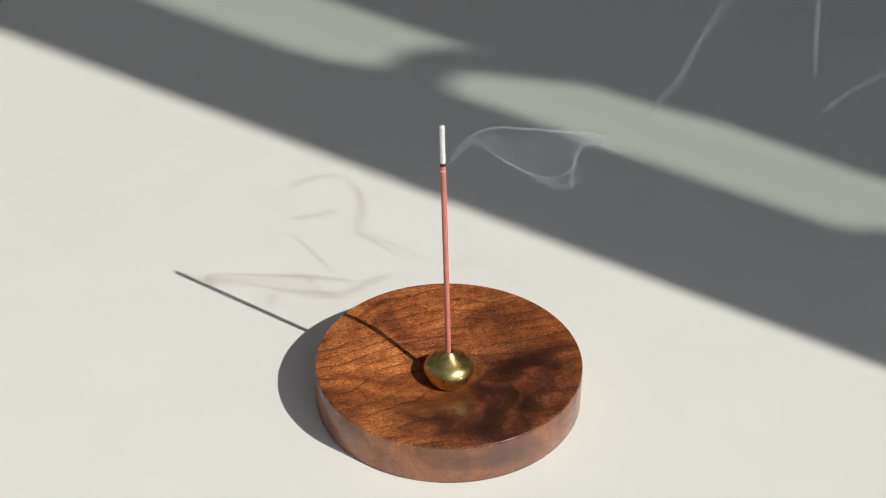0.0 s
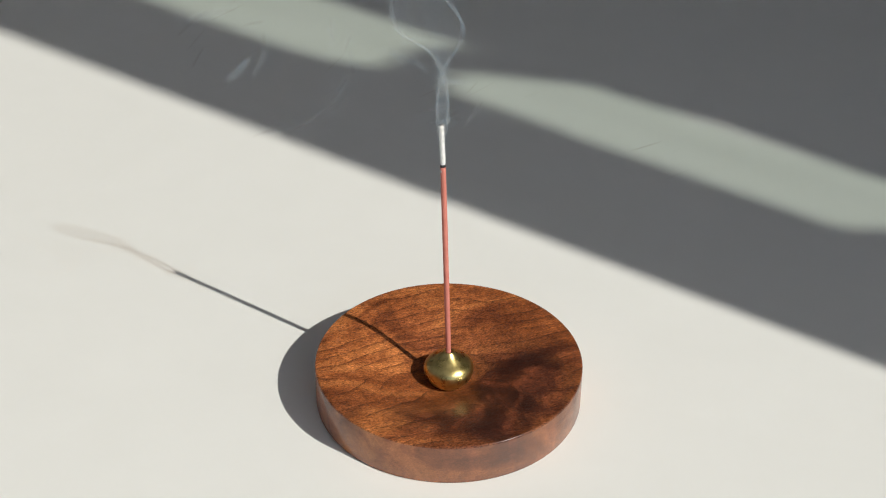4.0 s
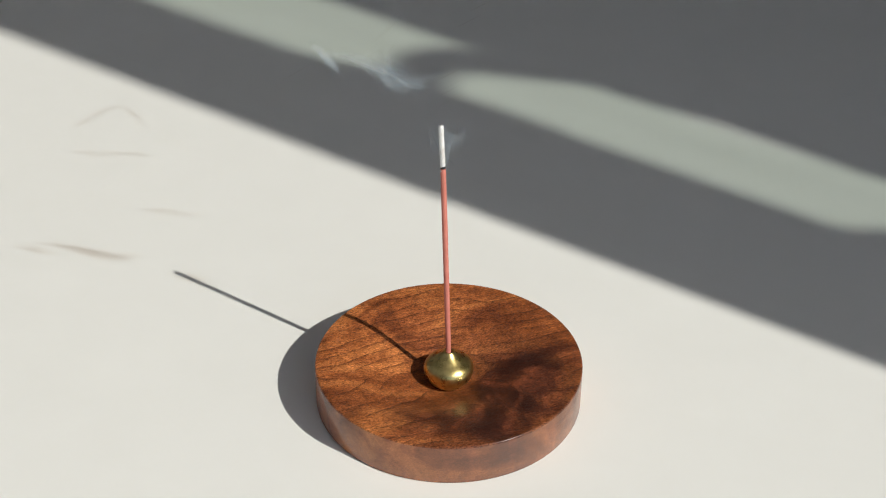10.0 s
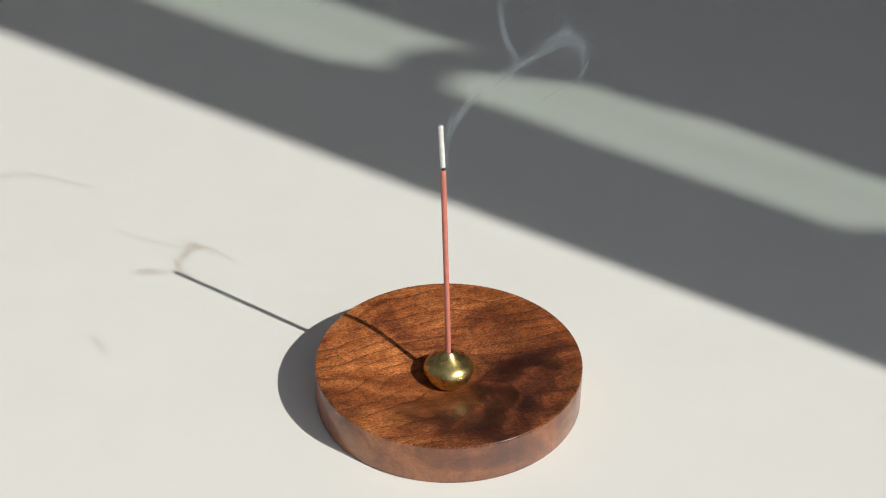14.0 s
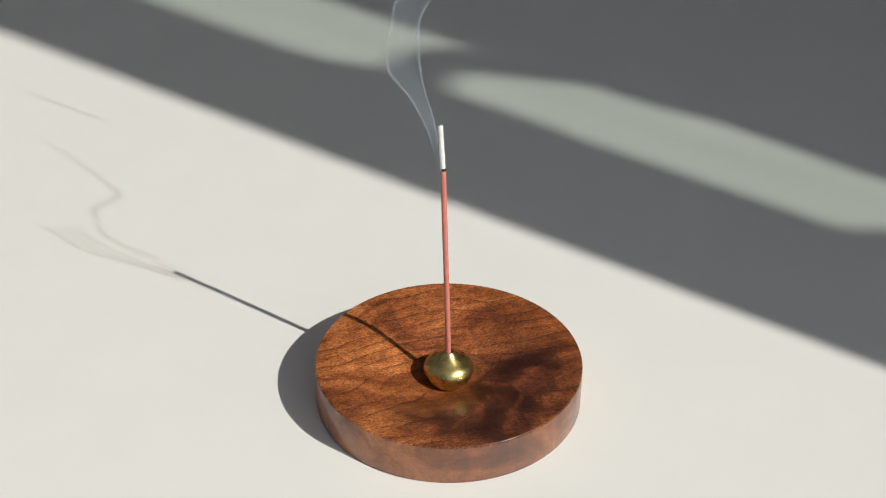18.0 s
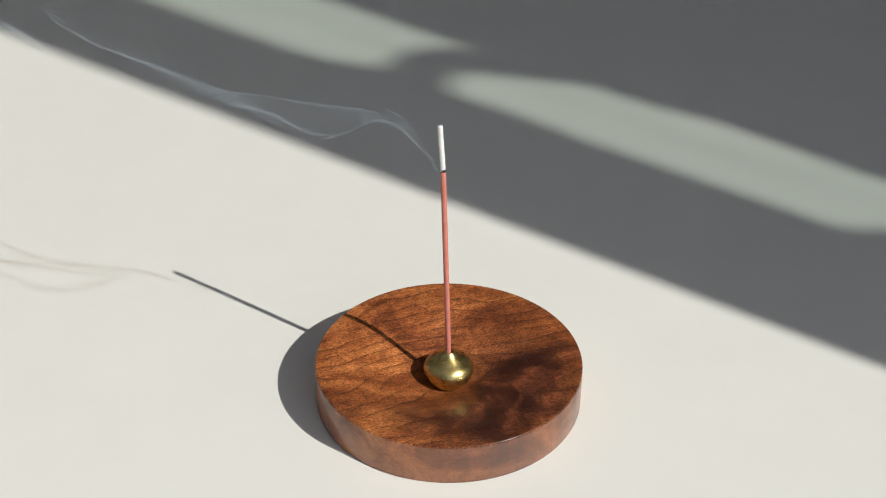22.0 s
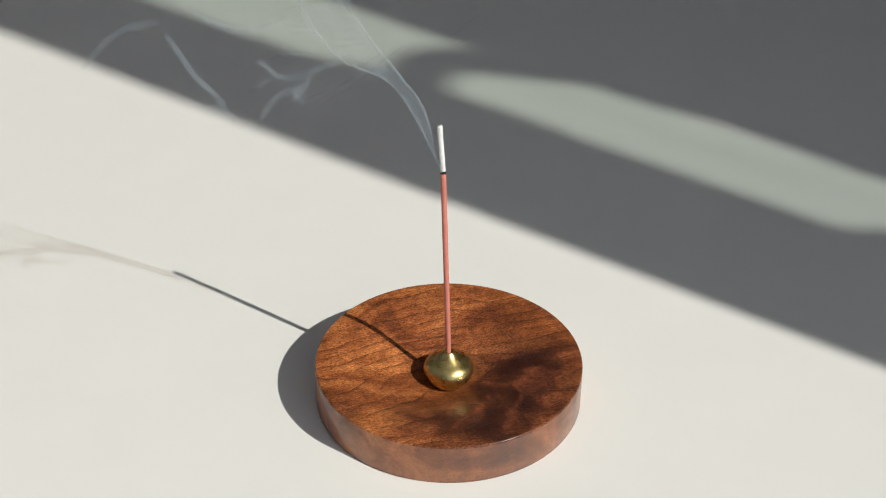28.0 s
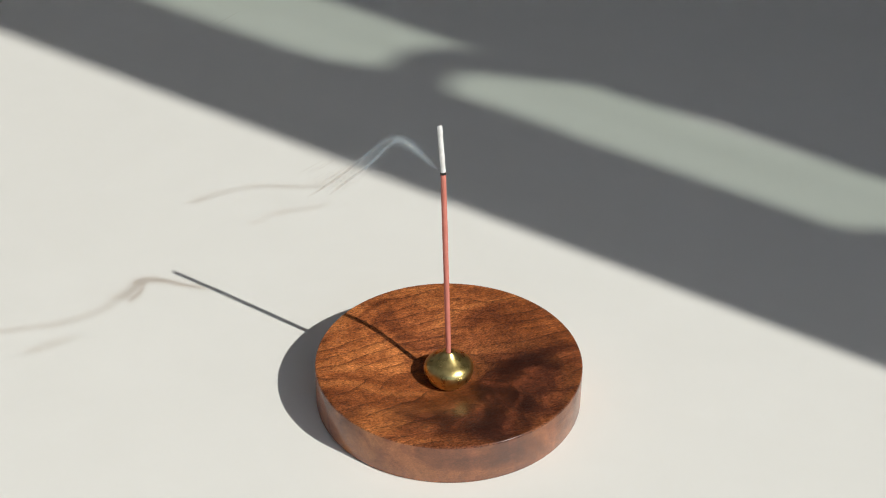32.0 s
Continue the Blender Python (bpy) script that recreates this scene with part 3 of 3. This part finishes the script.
# added out of view, each placed to throw its shadow on the table
STRAYS.append((2, [(103, 230, -71), (81, 230, -59), (62, 230, -57), (44, 230, -68), (36, 230, -93)]))
STRAYS.append((2, [(53, 230, -109), (64, 230, -105), (70, 230, -112), (62, 230, -116)]))
STRAYS.append((2, [(122, 290, -161), (156, 290, -188), (183, 290, -196), (204, 290, -206), (212, 290, -224), (198, 290, -232), (182, 290, -219), (162, 290, -196)]))
STRAYS.append((3, [(76, 200, -56), (56, 200, -32), (48, 200, -12), (56, 200, -2), (70, 200, -11), (67, 200, -25), (55, 200, -30)]))
STRAYS.append((3, [(66, 230, -112), (79, 230, -123), (95, 230, -123)]))
STRAYS.append((6, [(76, 200, -51), (54, 200, -25), (34, 200, 3), (11, 200, 19), (-18, 200, 29)]))
STRAYS.append((7, [(76, 200, -53), (64, 200, -21), (41, 200, 7), (47, 200, 22)]))
STRAYS.append((7, [(76, 200, -51), (46, 200, -19)]))
STRAYS.append((8, [(83, 200, -51), (66, 200, -21), (66, 200, 13), (56, 200, 43), (39, 200, 68), (4, 200, 93)]))
STRAYS.append((8, [(46, 170, 28), (49, 170, 43), (40, 170, 69), (22, 170, 102)]))
STRAYS.append((8, [(-58, 170, 159), (-51, 170, 182)]))
STRAYS.append((9, [(61, 200, -34), (74, 200, -43), (83, 200, -36), (91, 200, -59)]))
STRAYS.append((9, [(72, 170, 24), (79, 170, 9), (85, 170, 24), (100, 170, 11)]))
STRAYS.append((10, [(-15, 170, 93), (-1, 170, 107), (12, 170, 93)]))
STRAYS.append((10, [(-10, 170, 63), (15, 170, 61)]))
STRAYS.append((10, [(31, 170, 11), (49, 170, 10)]))
STRAYS.append((11, [(8, 170, 25), (-11, 170, 50), (5, 170, 58), (40, 170, 51)]))
STRAYS.append((11, [(78, 200, -16), (85, 200, -47)]))
STRAYS.append((12, [(90, 230, -86), (103, 230, -90), (106, 230, -78), (96, 230, -72), (87, 230, -80)]))
STRAYS.append((12, [(83, 200, -53), (100, 200, -38), (111, 200, -18), (127, 200, -3)]))
STRAYS.append((12, [(63, 173, 0), (76, 173, 12), (93, 173, 19)]))
STRAYS.append((13, [(10, 200, -56), (12, 200, -35), (35, 200, -26), (58, 200, -30), (69, 200, -43)]))
STRAYS.append((13, [(57, 230, -59), (77, 230, -76), (89, 230, -98)]))
STRAYS.append((13, [(18, 200, -60), (32, 200, -48), (47, 200, -39), (64, 200, -39)]))
STRAYS.append((14, [(-45, 170, 42), (-29, 170, 41), (-4, 170, 32)]))
STRAYS.append((14, [(62, 200, -58), (71, 200, -56)]))
STRAYS.append((14, [(109, 260, -144), (114, 260, -152)]))
STRAYS.append((17, [(47, 200, -16), (34, 200, -23), (18, 200, -14), (25, 200, 0), (41, 200, -7), (69, 200, -25), (89, 200, -20)]))
STRAYS.append((17, [(51, 200, -21), (80, 200, -51)]))
STRAYS.append((17, [(22, 200, 27), (50, 200, 33), (77, 200, 13), (107, 200, -6), (130, 200, -38), (133, 200, -55)]))
STRAYS.append((18, [(77, 200, -55), (45, 200, -30), (34, 200, -7), (41, 200, 7), (5, 200, 48)]))
STRAYS.append((18, [(-42, 170, 116), (-8, 170, 96)]))
STRAYS.append((19, [(-20, 170, 22), (-14, 170, 21)]))
STRAYS.append((19, [(70, 200, -49), (45, 200, -30), (15, 200, -3), (-16, 200, 22)]))
STRAYS.append((22, [(-3, 200, -35), (14, 200, -46), (35, 200, -52)]))
STRAYS.append((22, [(33, 230, -79), (59, 230, -91), (81, 230, -82)]))
STRAYS.append((25, [(38, 170, 69), (41, 170, 72), (55, 170, 51)]))
STRAYS.append((28, [(-1, 200, -42), (30, 200, -39), (48, 200, -47)]))
STRAYS.append((30, [(105, 230, -84), (82, 230, -88), (63, 230, -108), (41, 230, -116)]))
STRAYS.append((30, [(109, 260, -125), (94, 260, -141), (94, 260, -163)]))
STRAYS.append((30, [(51, 170, 48), (68, 170, 38), (77, 170, 59), (97, 170, 75)]))
STRAYS.append((30, [(94, 200, -6), (109, 200, -25), (106, 200, -42)]))
STRAYS.append((31, [(6, 200, -50), (27, 200, -60), (51, 200, -61)]))
STRAYS.append((32, [(117, 230, -88), (93, 230, -84), (80, 230, -104), (64, 230, -114), (42, 230, -118)]))
STRAYS.append((32, [(87, 260, -152), (99, 260, -146)]))
STRAYS.append((32, [(50, 170, 21), (66, 170, 31), (97, 170, 34), (107, 170, 35)]))
STRAYS.append((32, [(79, 170, 5), (106, 170, 19)]))
STRAYS.append((0, [(88, 163), (81, 150), (75, 136), (69, 126)]))
STRAYS.append((0, [(118, 164), (119, 152), (120, 140)]))
STRAYS.append((0, [(128, 126), (134, 132), (143, 137)]))
STRAYS.append((0, [(28, 98), (37, 94), (45, 97)]))
STRAYS.append((0, [(42, 97), (43, 106), (48, 110)]))
STRAYS.append((3, [(9, 161), (10, 151), (15, 139)]))
STRAYS.append((3, [(9, 127), (13, 116), (21, 107), (27, 106)]))
STRAYS.append((3, [(26, 119), (30, 112), (35, 110)]))
STRAYS.append((3, [(110, 156), (93, 146)]))
STRAYS.append((3, [(92, 64), (96, 74), (106, 81)]))
STRAYS.append((3, [(101, 49), (114, 41), (129, 39), (139, 45), (139, 52)]))
STRAYS.append((3, [(-35, 161), (-31, 149), (-26, 137)]))
STRAYS.append((10, [(-2, 104), (-1, 109), (4, 112), (0, 113)]))
STRAYS.append((10, [(-23, 139), (-22, 134), (-18, 131)]))
STRAYS.append((10, [(-23, 139), (-18, 138), (-13, 133), (-8, 134)]))
STRAYS.append((10, [(-43, 144), (-40, 140)]))
STRAYS.append((24, [(-109, 139), (-103, 142), (-104, 144), (-104, 139), (-101, 137)]))
STRAYS.append((24, [(-103, 134), (-97, 136), (-92, 133), (-81, 125), (-69, 119)]))
STRAYS.append((28, [(-81, 157), (-74, 153), (-67, 152), (-59, 155)]))
STRAYS.append((28, [(-63, 120), (-59, 127), (-52, 130)]))
STRAYS.append((28, [(-60, 138), (-56, 134), (-49, 136), (-37, 141)]))
STRAYS.append((28, [(-119, 141), (-111, 149), (-99, 154)]))
STRAYS.append((29, [(-117, 155), (-113, 160), (-107, 161), (-102, 154), (-99, 146), (-101, 138), (-106, 135)]))
STRAYS.append((29, [(-101, 136), (-94, 133), (-87, 132)]))
STRAYS.append((29, [(-32, 126), (-30, 120), (-26, 114)]))
STRAYS.append((31, [(-59, 153), (-54, 140), (-47, 128), (-38, 120), (-30, 114)]))
STRAYS.append((31, [(-37, 141), (-30, 128), (-24, 118)]))
STRAYS.append((31, [(-145, 160), (-144, 153)]))
STRAYS.append((0, [(122, 200, 16), (133, 200, 23), (145, 200, 19), (152, 200, 4), (152, 200, -19)]))
STRAYS.append((0, [(154, 200, -26), (167, 200, -38)]))
STRAYS.append((0, [(125, 200, -13), (138, 200, -10)]))
STRAYS.append((0, [(89, 202, -64), (108, 202, -65)]))
STRAYS.append((0, [(132, 213, -88), (135, 213, -79), (159, 213, -80), (177, 213, -68)]))
STRAYS.append((3, [(53, 230, -93), (65, 230, -111), (76, 230, -120), (97, 230, -126)]))
STRAYS.append((3, [(69, 230, -107), (85, 230, -121)]))
STRAYS.append((1, [(97, 212, -60), (115, 212, -72), (135, 212, -83), (163, 212, -84)]))
STRAYS.append((1, [(111, 225, -83), (120, 225, -103), (126, 225, -116), (143, 225, -112), (159, 225, -110)]))
STRAYS.append((3.5, [(-83, 135), (-83, 144), (-75, 149), (-64, 146), (-61, 135), (-71, 124)]))
STRAYS.append((3.5, [(-36, 145), (-32, 127), (-42, 109), (-57, 105)]))
STRAYS.append((3.5, [(-12, 135), (-3, 127), (9, 122), (5, 110), (-4, 112)]))
STRAYS.append((5.5, [(-75, 124), (-58, 116), (-40, 120)]))
STRAYS.append((5.5, [(61, 152), (67, 143), (75, 150)]))
STRAYS.append((16.5, [(0, 124), (6, 144), (25, 154), (46, 143), (43, 125)]))
STRAYS.append((16.5, [(60, 131), (75, 138), (93, 133), (89, 124)]))
STRAYS.append((16.5, [(112, 119), (117, 136), (119, 159)]))
STRAYS.append((25.5, [(-97, 128), (-81, 125)]))
STRAYS.append((27.5, [(-62, 124), (-44, 134), (-50, 116), (-32, 123), (-18, 136)]))
STRAYS.append((27.5, [(-47, 146), (-27, 138)]))

RATE, FLIGHT, STEPS = 25, 0.9, 25
TORN = (9.53, 9.87)      # a breath of air cuts the plume off


def ember_place(t):
    return STICK_LOW + (STICK_TOP - STICK_LOW) * ((EMBER_0 + (EMBER_1 - EMBER_0) * t / 32.0) / STICK_LEN)


def smooth_line(points, n):
    """n places evenly along a smooth curve through the points."""
    p = np.array([points[0], *points, points[-1]], float)
    fine = []
    for i in range(len(points) - 1):
        a, b, c, d = p[i], p[i + 1], p[i + 2], p[i + 3]
        for k in range(12):
            s = k / 12
            fine.append(0.5 * (2 * b + (c - a) * s + (2 * a - 5 * b + 4 * c - d) * s * s + (3 * b - a - 3 * c + d) * s ** 3))
    fine = np.array(fine + [p[-1]])
    run = np.concatenate([[0], np.cumsum(np.linalg.norm(np.diff(fine, axis=0), axis=1))])
    at = np.linspace(0, run[-1], n)
    return np.stack([np.interp(at, run, fine[:, k]) for k in range(fine.shape[1])], 1)


def sheet(t, side):
    e = ember_place(t)
    off = 0.9 if PLUME[t][side][1][0] > e.x * 1000 else -0.9
    return smooth_line([(e.x * 1000 + off, e.z * 1000 + 0.3)] + PLUME[t][side], STEPS)


HALF = 4.6      # half a wisp, in millimetres: the first ones start just above the ember
EDGES = np.array([[sheet(t, side) for t in range(33)] for side in (0, 1)])


def smoke_place(share, t, age, seed):
    """Where smoke of that age is at t seconds, on the sheet between its two edges."""
    tt = min(max(t, 0.0), 32.0)
    i = min(int(tt), 31)
    f = tt - i
    first = np.linalg.norm(np.diff(EDGES[0, i], axis=0), axis=1).sum()
    first = min(HALF / first, 0.2)
    s = (first + (1 - first) * min(max(age / FLIGHT, 0.0), 1.0) ** 0.78) * (STEPS - 1)
    j = min(int(s), STEPS - 2)
    g = s - j
    q = EDGES[:, i:i + 2, j:j + 2]
    q = q[:, 0] * (1 - f) + q[:, 1] * f
    q = q[:, 0] * (1 - g) + q[:, 1] * g
    x, z = q[0] * (1 - share) + q[1] * share
    grow = age / FLIGHT
    wob = 0.9 * grow * math.sin(7.0 * (t - age) + 9 * share) + 0.2 * grow * seed
    belly = 5.0 * grow * math.sin(2.1 * (t - age) + 2.6 * age) + 4.0 * grow * (share - 0.5)
    return Vector((x + wob, belly, z + 0.2 * grow * seed)) / 1000


FACE = ((Vector(EYE) - Vector((0, 0, 0.13))).normalized() + SUN_DIR).normalized()


def sheet_pose(place, x, n):
    m = Matrix((x, n.cross(x), n)).transposed().to_4x4()
    m.translation = place
    return m


def lie_along(place, way, spread=1.0):
    """The pose of a wisp at a place, drawn out along a way; spread: how far its sheet has opened to the light."""
    x = way.normalized()
    n = (FACE - x * FACE.dot(x)).normalized()
    if spread < 1:
        side = x.cross(Vector(EYE) - place).normalized()
        side = side if side.dot(n) >= 0 else -side
        n = (n * spread + side * (1 - spread)).normalized()
    return sheet_pose(place, x, n)


def folded(place, near):
    """A wisp thinned out: its sheet lies along the sunlight, turned as little as may be from the pose near."""
    n = (Vector(EYE) - place).cross(SUN_DIR).normalized()
    x = near.to_3x3().col[0]
    x = (x - n * x.dot(n)).normalized()
    q = near.to_quaternion()
    return max((sheet_pose(place, x * i, n * j) for i in (1, -1) for j in (1, -1)), key=lambda m: abs(m.to_quaternion().dot(q)))


def gentle(rows):
    """Rows with a row put between any two that turn by more than 70 degrees."""
    out = [rows[0]]
    for t, m in rows[1:]:
        t0, m0 = out[-1]
        turn = m0.to_quaternion().rotation_difference(m.to_quaternion()).angle
        turn = min(turn, 2 * math.pi - turn)
        if turn > radians(70) and t - t0 > 2.5 / FPS:
            out.append(((t + t0) / 2, m0.lerp(m, 0.5)))
        out.append((t, m))
    return out


def wisp_mesh(name, length, width, bow, mat):
    """A soft bowed ribbon of smoke."""
    bm = bmesh.new()
    uv = bm.loops.layers.uv.new("UVMap")
    nx, ny = 6, 4
    grid = [[bm.verts.new(((i / nx - 0.5) * length, (j / ny - 0.5) * width + bow * 0.4 * math.cos(math.pi * (i / nx - 0.5)), bow * 0.04 * math.cos(math.pi * (j / ny - 0.5)))) for j in range(ny + 1)] for i in range(nx + 1)]
    for i in range(nx):
        for j in range(ny):
            f = bm.faces.new((grid[i][j], grid[i + 1][j], grid[i + 1][j + 1], grid[i][j + 1]))
            f.smooth = True
            for loop, (a, b) in zip(f.loops, ((i, j), (i + 1, j), (i + 1, j + 1), (i, j + 1))):
                loop[uv].uv = (a / nx, b / ny)
    me = bpy.data.meshes.new(name)
    bm.to_mesh(me)
    bm.free()
    me.materials.append(mat)
    return me


STRAND_MESH = wisp_mesh("wisp", 0.0115, 0.0012, 0.0002, SMOKE_EDGE)
SHADOW_CURL_MESH = wisp_mesh("curl", 0.0115, 0.0042, 0.0005, SMOKE_SHADOW_CURL)
SOFT_MESH = wisp_mesh("soft_wisp", 0.0125, 0.0027, 0.0004, SMOKE_SOFT)
VEIL_MESH = wisp_mesh("veil", 0.0125, 0.0062, 0.0006, SMOKE_VEIL)
smoke = tagged(new("smoke"), "thin bluish grey smoke curling up from the burning incense tip", "smoke", kind="stuff")
STORE = Vector((0, 0, 0.0122))      # unburnt: still inside the holder's foot of the stick


def within_clip(rows):
    """Rows that run from 0 to 32 s exactly, cut where they reach over the ends."""
    rows = sorted(rows, key=lambda r: r[0])
    out = []
    for edge in (0.0, 32.0):
        i = next((i for i, r in enumerate(rows) if r[0] > edge), len(rows))
        if i == 0:
            out.append((edge, rows[0][1]))
        elif i == len(rows):
            out.append((edge, rows[-1][1]))
        else:
            (ta, ma), (tb, mb) = rows[i - 1], rows[i]
            out.append((edge, ma.lerp(mb, (edge - ta) / (tb - ta))))
    inner = [r for r in rows if 0.01 < r[0] < 31.99]
    return [out[0], *inner, out[1]]


def end_place(rnd):
    """Where old smoke comes to rest: thinned out under the ceiling, away from the window."""
    return room(rnd.uniform(-2.4, -0.9), rnd.uniform(-1.9, 1.3), rnd.uniform(1.3, 1.75))


def puff(share, born, mesh, name):
    """One rigid piece of the smoke sheet, born at the ember, carried along the plume and away."""
    rnd = random.Random(int(born * 300) * 7 + int(share * 97))
    seed = rnd.uniform(-1, 1)
    ob = new(name, mesh)
    ob.parent = smoke
    rows, last = [], None
    ages = [0.0] + [k / 10 for k in range(1, 10)]
    life = FLIGHT * rnd.uniform(0.88, 1.0)
    times = sorted({round(born + a, 4) for a in ages} | {0.0, 32.0})
    away = Vector((rnd.uniform(-0.08, 0.08), rnd.uniform(-0.05, 0.08), rnd.uniform(0.2, 0.36)))
    rest = end_place(rnd)
    for t in times:
        age = t - born
        if t < 0 or t > 32 or age > life + 0.001:
            continue
        if age < -0.001:
            continue
        here = smoke_place(share, t, age, seed)
        way = smoke_place(share, t, min(age + 0.03, FLIGHT), seed) - smoke_place(share, t, max(age - 0.03, 0), seed)
        if way.length < 1e-6:
            way = last or Vector((0, 0, 1))
        way.normalize()
        if last and way.dot(last) < 0:
            way = -way
        if last and way.dot(last) < 0.2:
            way = (way + last * 0.5).normalized()
        last = way
        rows.append((t, lie_along(here, way, min(1.0, 0.35 + 3.4 * age))))
    if not rows:
        return ob, None
    if born > 0.04:
        waiting = lie_along(STORE, Vector((0.1, 0, 1)))
        rows = [(0.0, waiting), (max(born - 1 / FPS, 0.001), waiting)] + rows
    t_end, m_end = rows[-1]
    if t_end - born > life - 0.11:
        on = smoke_place(share, t_end, life, seed) - smoke_place(share, t_end, life - 0.06, seed)
        thin = folded(m_end.translation + on * 1.6 + Vector((0, 0, 0.002)), m_end)
        rows += [(t_end + 0.16, thin), (t_end + 0.9, folded(thin.translation + away, thin)), (t_end + 2.6, folded(rest, thin))]
    return ob, within_clip(gentle(rows))


def stray(t, points, rnd):
    """A torn-off wisp of older smoke that hangs in the air about t seconds; (x, z, y) ones are unseen shadow casters.
    """
    line = smooth_line(points, max(4, int(np.linalg.norm(np.diff(np.array(points, float), axis=0), axis=1).sum() / 4.5)))
    made = []
    for k, spot in enumerate(line):
        x, z, y = (*spot, 0.0)[:3]
        for name, mesh in (("curl", SHADOW_CURL_MESH),) if len(spot) == 3 else (("soft_wisp", SOFT_MESH), ("veil", VEIL_MESH)):
            ob = new(name, mesh)
            ob.parent = smoke
            a, b = line[max(k - 1, 0)], line[min(k + 1, len(line) - 1)]
            way = Vector((b[0] - a[0], b[2] - a[2] if len(spot) == 3 else 0, b[1] - a[1])).normalized()
            here = Vector((x + rnd.uniform(-0.2, 0.2), y + rnd.uniform(-2, 2), z + rnd.uniform(-0.2, 0.2))) / 1000
            born = round((t - 2.6 + 1.2 * rnd.random()) * FPS) / FPS
            close = rnd.uniform(0.0, 0.5)
            drift = Vector((rnd.uniform(-0.004, 0.004) - 0.004, rnd.uniform(-0.003, 0.003), 0.009))
            wide_open = lie_along(here, way)
            later = lie_along(here + drift * 0.5, way)
            shut = folded(here - drift * 0.6, wide_open)
            gone = folded(here + drift * 1.6, later)
            rise = ember_place(max(born, 0)) + Vector((0, 0, 0.004))
            rows = [(born, folded(rise, shut)), (born + 1.0, folded(rise.lerp(here, 0.8) + Vector((0, 0, 0.02)), shut)), (t - 0.3, shut), (t, wide_open), (t + 0.28, later), (t + 0.5 + close, gone), (t + 3.0, folded(end_place(rnd), gone))]
            if rows[0][0] > 0.04:
                waiting = folded(STORE, shut)
                rows = [(0.0, waiting), (rows[0][0] - 1 / FPS, waiting)] + rows
            made.append((ob, within_clip(gentle(rows))))
    return made


def motions():
    """All that moves: the ember creeps down, the ash leans, the smoke rises."""
    up = EMBER_0 - EMBER_1
    walk(shaft, [(0.0, pose(0, 0, 0)), (16.0, pose(0, 0, -up / 2)), (32.0, pose(0, 0, -up))])
    walk(ash, [(0.0, pose(0, 0, EMBER_1, 0, -0.1)), (16.0, pose(0, 0, EMBER_1, 0, -1.5)), (32.0, pose(0, 0, EMBER_1, 0, -2.4))])
    for k in range(-23, 32 * RATE):
        born = round(k / RATE * FPS) / FPS
        if TORN[0] < born < TORN[1]:
            continue
        for share, mesh, name in ((0.0, STRAND_MESH, "wisp"), (0.2, VEIL_MESH, "veil"), (0.4, VEIL_MESH, "veil"), (0.6, VEIL_MESH, "veil"), (0.8, VEIL_MESH, "veil"), (1.0, STRAND_MESH, "wisp")):
            ob, rows = puff(share, born, mesh, name)
            if rows:
                walk(ob, rows)
    rnd = random.Random(11)
    for t, points in STRAYS:
        for ob, rows in stray(t, points, rnd):
            walk(ob, rows)


motions()
